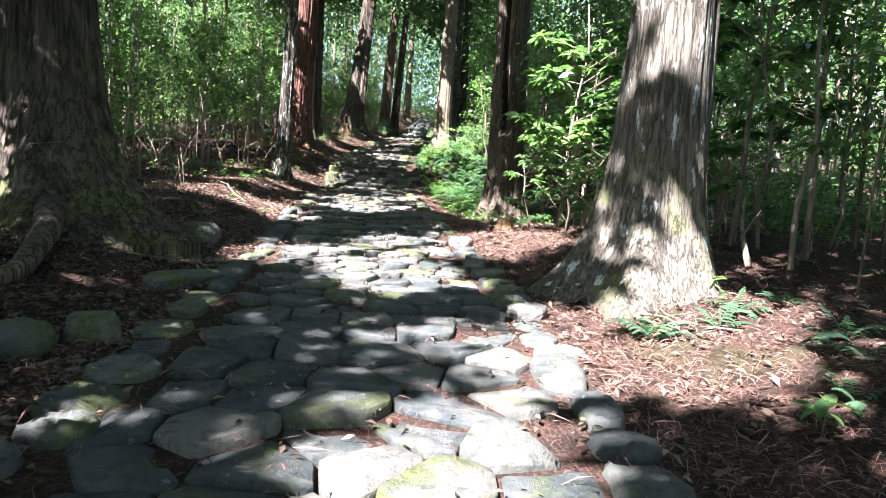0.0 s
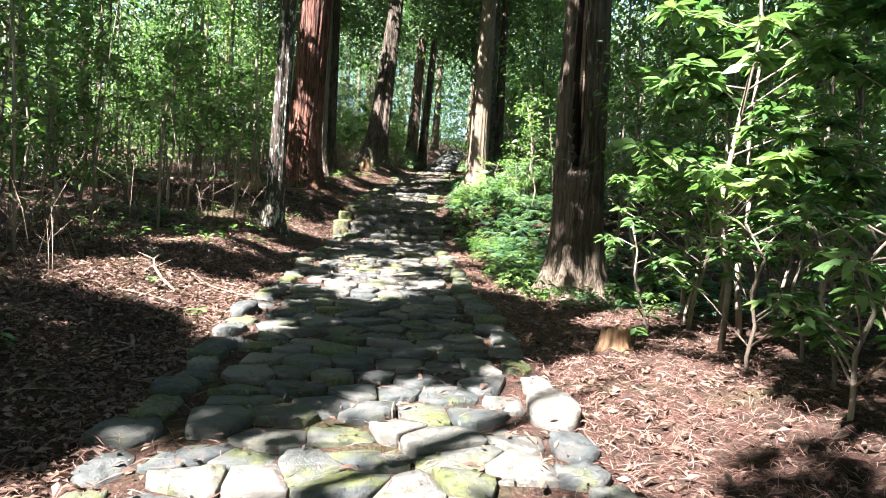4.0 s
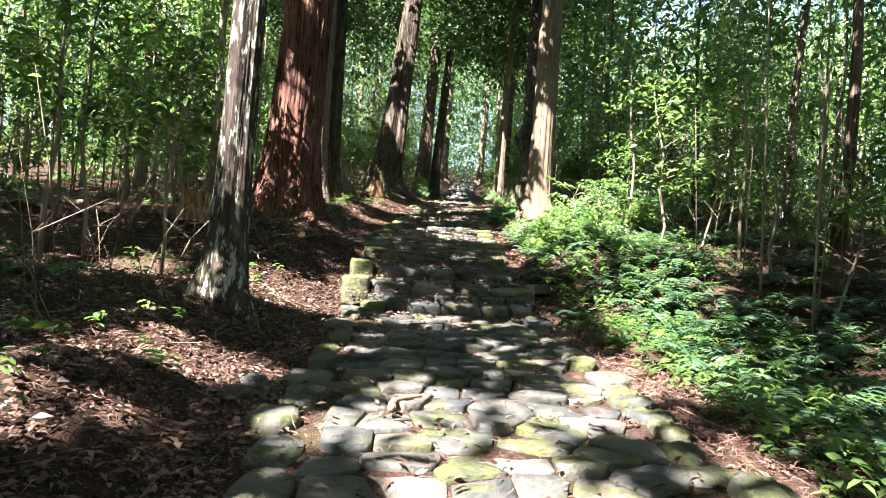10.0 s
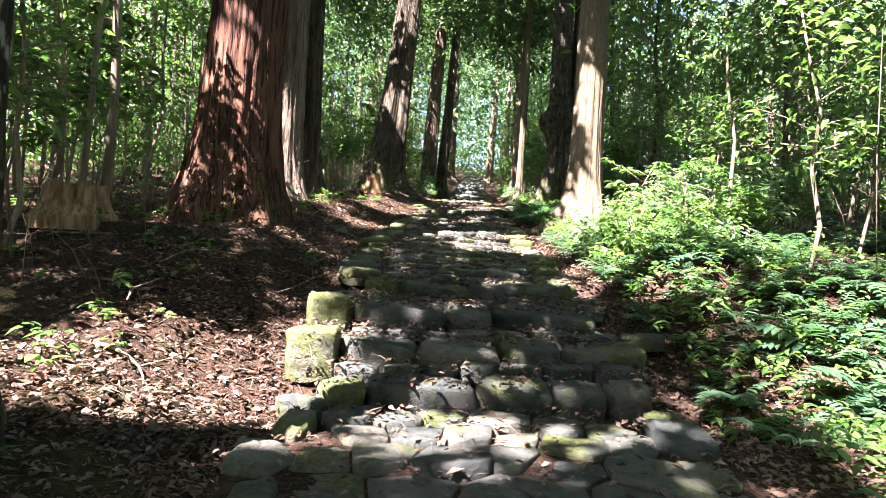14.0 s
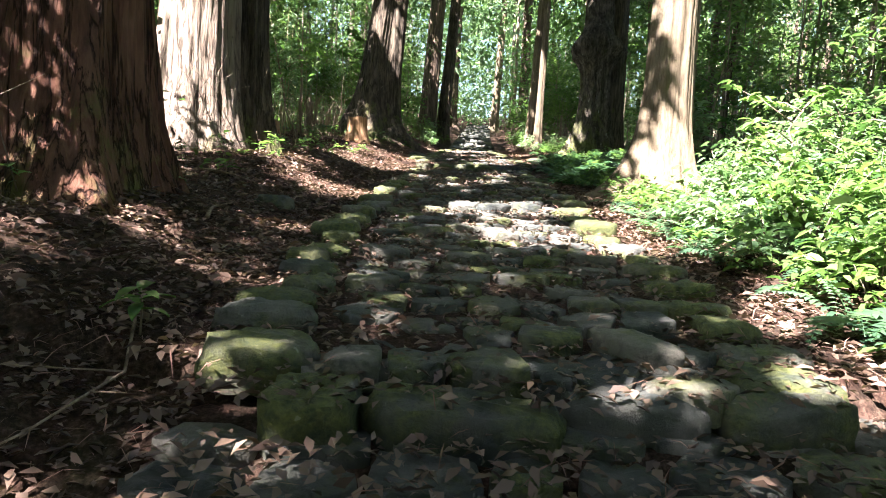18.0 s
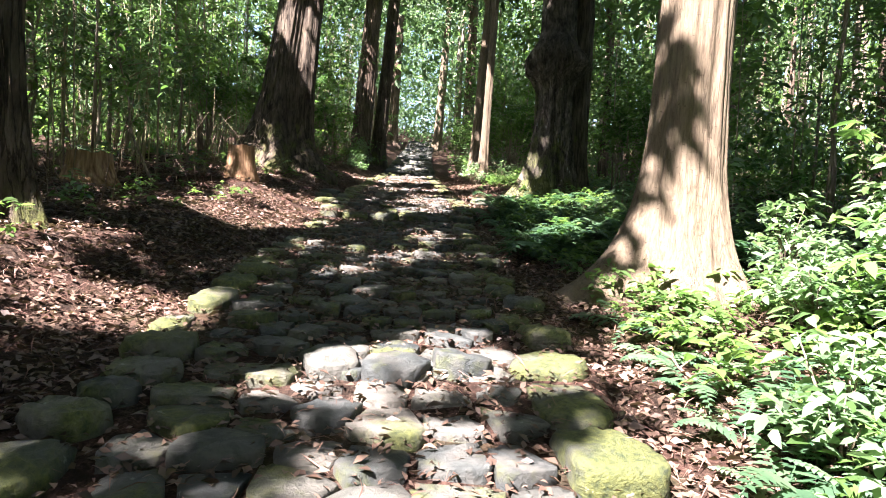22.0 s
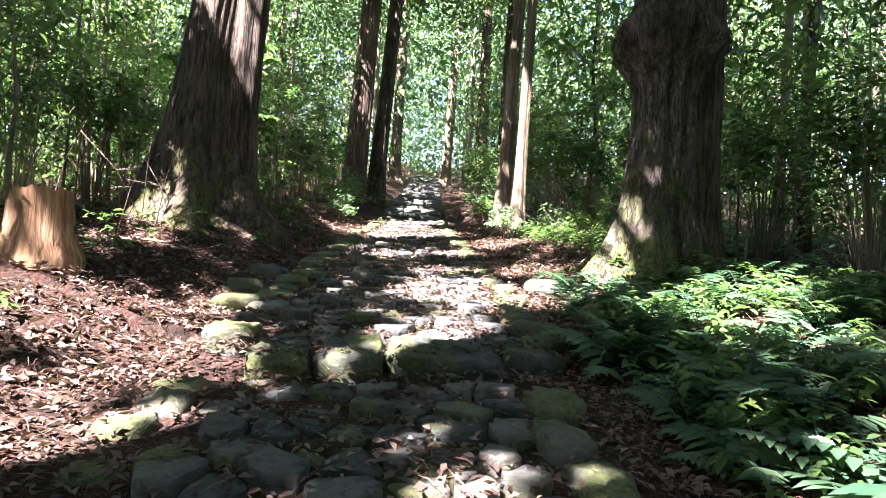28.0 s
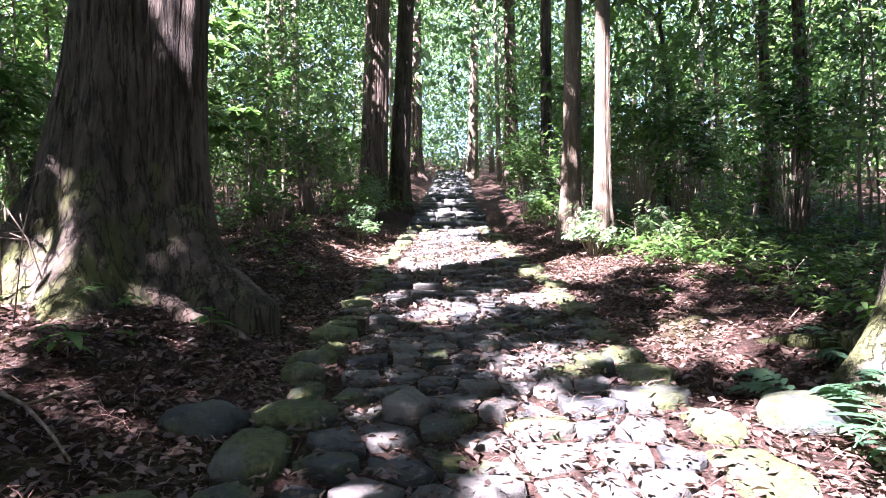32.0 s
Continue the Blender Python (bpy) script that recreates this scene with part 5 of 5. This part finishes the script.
twig(2.8, 17.2, 1.6, 20, 0.04, "bare pale branch leaning beside the hollow cedar", 0.1, rise=0.3)
twig(4.15, 7.6, 0.9, 70, 0.045, "broken snag sticking out of the litter", 0.05, rise=0.9, forks=1)
twig(2.1, 33.4, 0.8, 120, 0.035, "short broken branch among the ferns", 0.25, rise=0.45, forks=0)
twig(-6.9, 17.6, 1.0, 25, 0.06, "grey rotting branch on the bank", 0.05)
twig(-9.0, 26.0, 2.6, 160, 0.09, "fallen log among the saplings", 0.08)
twig(-3.9, 27.3, 0.8, 95, 0.02, "thin stick lying in the litter", 0.03)
twig(-4.9, 23.6, 0.9, -60, 0.022, "curved dead twig on the bank", 0.05, rise=0.2)
twig(-6.6, 36.9, 1.6, -20, 0.045, "pale fallen branch on the forest floor", 0.05)
twig(2.9, 41.5, 1.4, 60, 0.03, "leafless twigs standing by the burled cedar", 0.05, rise=0.9, forks=3)
twig(2.6, 35.2, 1.2, 80, 0.025, "dead twigs rising from the ferns", 0.05, rise=1.0, forks=3)
twig(-1.98, 17.55, 0.42, 62, 0.035, "curled brown strip of bark lying on the paving", 0.09, kink=0.7, mat=STUMP_WOOD, forks=0)
rt = rng_of(51)
for k in range(115):
    y = rt.uniform(1, 50)
    left = rt.random() < 0.65
    x = float(along(LEFT, y)) - 0.5 - abs(rt.normal()) * 2.2 if left else float(along(RIGHT, y)) + 0.5 + abs(rt.normal()) * 1.5
    twig(x, y, rt.uniform(0.3, 1.5 if left else 1.0), rt.uniform(0, 360), rt.uniform(0.006, 0.026 if left else 0.016), "thin dead twig lying in the litter", 0.02, "fallen_twig", 0.5, forks=2, rise=rt.uniform(0, 0.12))


# ---- stumps ----
def stump(x, y, r, h, seed, label, hollow_side=None):
    z = float(ground_z(x, y))
    ob = empty("tree_stump", x, y, z, label, "stump")
    sides, verts, faces = 36, [], []
    levels = [-0.15, 0.0, h * 0.25, h * 0.55, h * 0.85, h]
    for lv in levels:
        for k in range(sides):
            a = 2 * math.pi * k / sides
            wob = 1 + 0.10 * noise.noise(Vector((math.cos(a) * 2 + seed, math.sin(a) * 2, lv))) + 0.05 * noise.noise(Vector((math.cos(a) * 7, math.sin(a) * 7 + seed, 0)))
            rad = r * wob * (1 + 0.45 * math.exp(-max(lv, 0) / (h * 0.35)))
            top = lv + (0.07 * noise.noise(Vector((math.cos(a) * 3, math.sin(a) * 3, seed))) if lv == h else 0)
            verts.append((rad * math.cos(a), rad * math.sin(a), top))
    n = len(levels)
    for i in range(n - 1):
        for k in range(sides):
            j = (k + 1) % sides
            faces.append((i * sides + k, i * sides + j, (i + 1) * sides + j, (i + 1) * sides + k))
    link_mesh("bark", verts, faces, STUMP_WOOD, ob)
    tv, tf = [], []
    for ring, (s, dz) in enumerate([(0.98, -0.004), (0.6, -0.03), (0.2, -0.05)]):
        for k in range(sides):
            p = verts[(n - 1) * sides + k]
            tv.append((p[0] * s, p[1] * s, p[2] * s + h * (1 - s) + dz))
    for i in range(2):
        for k in range(sides):
            j = (k + 1) % sides
            tf.append((i * sides + k, i * sides + j, (i + 1) * sides + j, (i + 1) * sides + k))
    tf.append(tuple(2 * sides + k for k in range(sides)))
    link_mesh("cut_face", tv, tf, STUMP_WOOD, ob, "weathered sawn top")
    return ob


stump(-4.1, 37.7, 0.22, 0.55, 1, "pale weathered stump standing in the leaf litter")
stump(-5.75, 35.6, 0.3, 0.45, 2, "large rotting stump on the bank")
stump(1.66, 11.5, 0.14, 0.22, 3, "short sawn stump beside the paving")
stump(-6.3, 25.2, 0.32, 0.4, 4, "dark decayed stump tangled with roots")
stump(4.4, 30.6, 0.12, 0.7, 5, "thin broken stump among the ferns")


# ---- loose rocks ----
def rock(x, y, sx, sy, sz, seed, label, z=None, mat=MOSSY, turn=0.0):
    bm = bmesh.new()
    bmesh.ops.create_icosphere(bm, subdivisions=3, radius=1)
    for vtx in bm.verts:
        c = vtx.co
        k = 1 + 0.28 * noise.noise(c * 1.3 + Vector((seed, 0, 0))) + 0.1 * noise.noise(c * 3.5 + Vector((0, seed, 0)))
        c = c * k
        vtx.co = Vector((c.x * sx, c.y * sy, max(min(c.z, 0.75), -0.6) * sz))
    me = bpy.data.meshes.new("rock")
    bm.to_mesh(me)
    bm.free()
    me.polygons.foreach_set("use_smooth", [True] * len(me.polygons))
    me.materials.append(mat)
    ob = new("rock", me)
    ob.matrix_basis = pose(x, y, (float(ground_z(x, y)) if z is None else z) + sz * 0.25, 0, 0, turn)
    return tagged(ob, label, "rock", "loose rocks")


rock(-2.72, 8.05, 0.26, 0.2, 0.22, 1, "rounded mossy boulder at the path edge")
rock(-2.25, 4.5, 0.2, 0.17, 0.17, 3, "lichened rock at the foot of the big cedar")
rock(-2.5, 4.05, 0.2, 0.2, 0.16, 4, "dark mossy rock at the path edge")
rock(-3.75, 28.7, 0.2, 0.13, 0.12, 5, "brown rock lying in the leaf litter")
rock(-4.4, 14.5, 0.16, 0.12, 0.1, 9, "small dark rock on the bank")
rock(-2.7, 39.9, 0.22, 0.18, 0.14, 10, "mossy rock at the path edge")
rock(0.62, 39.75, 0.28, 0.2, 0.16, 11, "pale rounded rock at the path edge")
rock(0.75, 38.0, 0.3, 0.34, 0.2, 12, "green mossed boulder at the path edge", mat=MOSSIER)
rock(-3.15, 18.15, 0.11, 0.09, 0.1, 13, "small pale stone in the leaf litter", mat=STONE)
rock(-3.2, 17.8, 0.14, 0.1, 0.09, 14, "small mossy stone in the leaf litter")
rock(-2.75, 38.9, 0.2, 0.16, 0.14, 15, "green mossed rock at the path edge", mat=MOSSIER)
rock(-2.6, 38.2, 0.24, 0.2, 0.13, 16, "mossy rock at the path edge", mat=MOSSIER)


# ---- paving, stone by stone ----
def clip(poly, p, q):
    """The part of a polygon that is nearer to p than to q."""
    n, m = (q[0] - p[0], q[1] - p[1]), ((p[0] + q[0]) / 2, (p[1] + q[1]) / 2)
    out = []
    for i, a in enumerate(poly):
        b = poly[(i + 1) % len(poly)]
        da, db = (a[0] - m[0]) * n[0] + (a[1] - m[1]) * n[1], (b[0] - m[0]) * n[0] + (b[1] - m[1]) * n[1]
        if da <= 0:
            out.append(a)
        if da * db < 0:
            t = da / (da - db)
            out.append((a[0] + (b[0] - a[0]) * t, a[1] + (b[1] - a[1]) * t))
    return out


def rough_outline(w, d, rg, square=0.78, n=9):
    """A rounded, irregular outline that nearly fills a rectangle."""
    out = []
    for k in range(n):
        a = 2 * math.pi * (k + 0.5 + rg.uniform(-0.2, 0.2)) / n
        q = 1 / max(abs(math.cos(a)), abs(math.sin(a))) ** square
        out.append((math.cos(a) * w / 2 * q * rg.uniform(0.9, 1.06), math.sin(a) * d / 2 * q * rg.uniform(0.9, 1.06)))
    return out


def stone_mesh(poly, cx, cy, rg, thick, gap, dome, name="stone", corner=0.1, worn=False):
    """A worn stone from its outline: soft corners, a rounded rim and an uneven top."""
    pts = []
    n = len(poly)
    for i in range(n):
        a, b, c = poly[i - 1], poly[i], poly[(i + 1) % n]
        for other in (a, c):
            w = corner
            pts.append((b[0] + (other[0] - b[0]) * w, b[1] + (other[1] - b[1]) * w))
    ring = []
    for px, py in pts:
        dx, dy = px - cx, py - cy
        d = math.hypot(dx, dy)
        s = max(0.4, (d - gap * rg.uniform(0.3, 1.5)) / max(d, 1e-6)) * rg.uniform(0.97, 1.015)
        ring.append((dx * s, dy * s))
    k = len(ring)
    shift = rg.uniform(0, 50)
    tilt = (rg.normal() * 0.045, rg.normal() * 0.045)
    verts, faces = [], []
    levels = ((0.98, -thick), (1.0, -thick * 0.4), (0.992, -0.012), (0.965, -0.001), (0.5, dome))
    if worn:  # a rounded shoulder and an uneven face
        levels = ((0.93, -thick), (0.985, -thick * 0.75), (1.0, -thick * 0.5), (1.005, -thick * 0.28), (0.99, -0.04), (0.955, -0.014), (0.9, -0.002), (0.72, dome * 0.6), (0.4, dome))
    for s, z in levels:
        for px, py in ring:
            x, y = px * s, py * s
            if worn:  # chipped faces
                k2 = 1 + 0.09 * noise.noise(Vector((px * 5 + shift, py * 5, z * 9))) + 0.05 * noise.noise(Vector((px * 14, py * 14 + shift, z * 22)))
                x, y = x * k2, y * k2
            verts.append((x, y, z + tilt[0] * x + tilt[1] * y + (rg.normal() * (0.009 if worn else 0.007) if s < 0.99 else 0)))
    m = len(levels) - 1
    for r in range(m):
        for i in range(k):
            j = (i + 1) % k
            faces.append((r * k + i, r * k + j, (r + 1) * k + j, (r + 1) * k + i))
    verts.append((0, 0, dome + rg.normal() * 0.004))
    for i in range(k):
        faces.append((m * k + i, m * k + (i + 1) % k, (m + 1) * k))
    me = bpy.data.meshes.new(name)
    me.from_pydata(verts, [], faces)
    me.polygons.foreach_set("use_smooth", [True] * len(me.polygons))
    return me


def area_of(poly):
    return abs(sum(poly[i - 1][0] * poly[i][1] - poly[i][0] * poly[i - 1][1] for i in range(len(poly)))) / 2


def slab_rock(x, y, w, d, h, turn, seed, label, mat, tip=(0, 0), z=None):
    """A flat-topped angular rock half sunk in the ground."""
    rg = rng_of(seed)
    out = []
    for k in range(7):
        a = 2 * math.pi * (k + rg.uniform(-0.25, 0.25)) / 7
        q = 1 / max(abs(math.cos(a)), abs(math.sin(a))) ** 0.7
        out.append((math.cos(a) * w / 2 * q * rg.uniform(0.85, 1.05), math.sin(a) * d / 2 * q * rg.uniform(0.85, 1.05)))
    me = stone_mesh(out, 0, 0, rg, h + 0.12, 0.004, 0.012, "rock", 0.14)
    me.materials.append(mat)
    ob = new("rock", me)
    ob.matrix_basis = pose(x, y, (float(ground_z(x, y)) if z is None else z) + h, tip[0], tip[1], turn)
    return tagged(ob, label, "rock", "loose rocks")


slab_rock(-2.2, 6.2, 0.3, 1.15, 0.1, -24, 801, "long lichened slab tilted along the path edge", MOSSY, (0, 12))
for n, (x, y, w, d, turn) in enumerate([(-1.8, 29.85, 0.36, 0.4, 20), (-1.4, 29.8, 0.44, 0.46, -10), (-0.98, 29.9, 0.4, 0.36, 5)]):
    slab_rock(x, y, w, d, 0.06, turn, 810 + n, "pale angular stone standing proud of the paving", STONE, (6 - 5 * n, -4 + 5 * n), float(along(PROFILE, y)))


def pavement(name, y0, y1, size, gap, dome, seed, label, rough=0.014, edge=0.34, lift=0.02):
    """A stretch of old paving: irregular stones between two rows of larger edge stones."""
    rg = rng_of(seed)
    ground = tagged(empty(name, -1.2, (y0 + y1) / 2, float(along(PROFILE, (y0 + y1) / 2)), label, "pavement"), kind="structure")
    o = ground.matrix_basis.translation
    rows = max(2, round((y1 - y0) / size))
    width = 2.9
    cols = max(3, round((width - 2 * edge) / size))
    dy = (y1 - y0) / rows
    cells = {}
    for j in range(-2, rows + 2):
        for i in range(-1, cols + 1):
            u = (i + 0.5 + rg.uniform(-0.36, 0.36) + 0.25 * (j % 2)) / (cols + 0.25)
            cells[i, j] = (u * (width - 2 * edge), y0 + (j + 0.5 + rg.uniform(-0.36, 0.36)) * dy)
    count = 0
    for (i, j), p in cells.items():
        if not (0 <= j < rows and 0 <= i < cols):
            continue
        poly = [(0.0, p[1] - 2 * dy), (width - 2 * edge, p[1] - 2 * dy), (width - 2 * edge, p[1] + 2 * dy), (0.0, p[1] + 2 * dy)]
        for a in (-2, -1, 0, 1, 2):
            for b in (-2, -1, 0, 1, 2):
                q = cells.get((i + a, j + b))
                if q and (a or b):
                    poly = clip(poly, p, q)
        if len(poly) < 3 or area_of(poly) < 0.02:
            continue
        cu, cv = sum(q[0] for q in poly) / len(poly), sum(q[1] for q in poly) / len(poly)
        l, r = float(along(LEFT, cv)) + edge, float(along(RIGHT, cv)) - edge
        k = (r - l) / (width - 2 * edge)
        cx = l + cu * k
        outline = [((q[0] - cu) * k, q[1] - cv) for q in poly]
        me = stone_mesh(outline, 0, 0, rg, 0.12, gap, dome * rg.uniform(0.5, 1.3), "paving_stone")
        me.materials.append(MOSSY if rg.random() < (0.22 if y0 < 22 else 0.4 if y0 < 36 else 0.2) else STONE if y0 < 36 else DUSTY)
        ob = new("paving_stone", me)
        ob.parent = ground
        ob.matrix_basis = Matrix.Translation((cx - o.x, cv - o.y, paving_z(cx, cv) - o.z + rg.normal() * rough))
    for side in (0, 1):
        y = y0
        while y < y1 - 0.12:
            ln = min(rg.uniform(0.28, 0.66), y1 - y)
            w = edge * rg.uniform(0.75, 1.35)
            c = y + ln / 2
            x = float(along(LEFT, c)) + edge * 0.5 - rg.uniform(-0.06, 0.1) if side == 0 else float(along(RIGHT, c)) - edge * 0.5 + rg.uniform(-0.08, 0.1)
            out = rough_outline(w, ln * 1.02, rg)
            me = stone_mesh(out, 0, 0, rg, 0.2, gap * 0.5, 0.016, "edge_stone", 0.2, True)
            me.materials.append((MOSSIER if rg.random() < 0.7 else MOSSY) if y0 > 24 else MOSSY if rg.random() < (0.4 if y0 < 12 else 0.75) else STONE)
            ob = new("edge_stone", me)
            ob.parent = ground
            ob.matrix_basis = Matrix.Translation((x - o.x, c - o.y, paving_z(x, c) - o.z + (lift if side == 0 else 0.02) + rg.normal() * 0.02))
            y += ln
    return ground


pavement("pavement_foot", -3.0, 5.5, 0.43, 0.01, 0.006, 61, "lower paving of broad flat grey stones")
pavement("pavement_lower", 5.5, 13.5, 0.39, 0.01, 0.006, 62, "worn grey paving of broad flat stones")
pavement("pavement_bend", 13.5, 22.35, 0.38, 0.011, 0.007, 63, "grey paving stones between mossy edge stones")
pavement("pavement_middle", 24.75, 30.3, 0.33, 0.02, 0.008, 64, "rough rounded cobbles with dry leaves between them", 0.022, 0.42, 0.055)
pavement("pavement_above", 30.3, 36.45, 0.31, 0.022, 0.006, 65, "uneven cobbles half covered by fallen leaves", 0.02)
pavement("pavement_upper", 37.0, 43.5, 0.32, 0.022, 0.006, 66, "rough cobbles with leaves above the single step", 0.02)
pavement("pavement_far", 43.5, 54.35, 0.4, 0.02, 0.008, 67, "sunlit cobbles leading to the far steps", 0.02)


def step_flight(name, steps, seed, label, depth=0.42, skew=0.1, fill=True, ends=()):
    """Rough stone steps: a row of big blocks along each front, smaller stones behind. ends: how far each row falls short on both sides."""
    rg = rng_of(seed)
    ym = steps[0][0]
    flight = tagged(empty(name, -1.4, ym, steps[0][1], label, "steps"), kind="structure")
    o = flight.matrix_basis.translation
    for n, (front, low, high) in enumerate(steps):
        l, r = float(along(LEFT, front)), float(along(RIGHT, front))
        if ends:
            l, r = l + ends[n][0], r - ends[n][1]
        x = l - 0.05
        first = True
        while x < r - 0.1:
            ln = min(rg.uniform(0.36, 0.46) if first and ends else rg.uniform(0.45, 0.9), r + 0.08 - x)
            if r + 0.08 - x - ln < 0.25:
                ln = r + 0.08 - x
            d = depth * rg.uniform(0.8, 1.1)
            c = x + ln / 2
            y = front + skew * (c + 1.5) + d / 2 + rg.uniform(-0.05, 0.04)
            out = rough_outline(ln * 0.99, d * 1.05, rg, 0.93, 13)
            me = stone_mesh(out, 0, 0, rg, high - low + (0.3 if first else 0.16), 0.002, 0.006, "step_block", 0.15, True)
            me.materials.append(STONE if name == "far_steps" else MOSSIER if first else MOSSY if rg.random() < 0.4 else STONE)
            ob = new("step_block", me)
            ob.parent = flight
            ob.matrix_basis = pose(c - o.x, y - o.y, high - o.z - 0.01 + rg.normal() * 0.016 + (0.07 if first and ends and n in (1, 2) else 0), 7 + 3 * rg.normal() if ends else 3, rg.normal() * 1.5, rg.normal() * 3)
            x += ln
            first = False
        end = steps[n + 1][0] if n + 1 < len(steps) else front + 0.6
        rise = (steps[n + 1][1] - high) / (end - front) if n + 1 < len(steps) else 0.1
        y = front + depth
        while fill and y < end + 0.02:
            x = l + 0.02
            while x < r:
                ln, d = rg.uniform(0.25, 0.45), rg.uniform(0.26, 0.36)
                c, yy = x + ln / 2, y + d / 2 + skew * (x + 1.5) - 0.02
                out = rough_outline(ln, d, rg, 0.75, 7)
                me = stone_mesh(out, 0, 0, rg, 0.14, 0.012, 0.006, "tread_stone")
                me.materials.append(MOSSY if rg.random() < 0.3 else STONE)
                ob = new("tread_stone", me)
                ob.parent = flight
                ob.matrix_basis = Matrix.Translation((c - o.x, yy - o.y, high + rise * (yy - front) - o.z - 0.03 + rg.normal() * 0.008))
                x += ln
            y += 0.3
    return flight


step_flight("stone_steps", STEPS, 71, "flight of four rough mossy stone steps", 0.36, 0.1, True, ((0.28, 0.15), (-0.08, 0.0), (-0.05, 0.25), (0.35, 0.2)))
step_flight("single_step", [(36.62, 3.87, 3.96)], 72, "single low stone step across the path", 0.4, 0.15, True, ((0.45, 0.0),))
step_flight("far_steps", [(54.4 + 1.12 * k, 5.86 + 0.188 * k + 0.03, 5.86 + 0.188 * (k + 1)) for k in range(30)], 73, "long sunlit flight of stone steps farther up", 0.8, 0.05, False)
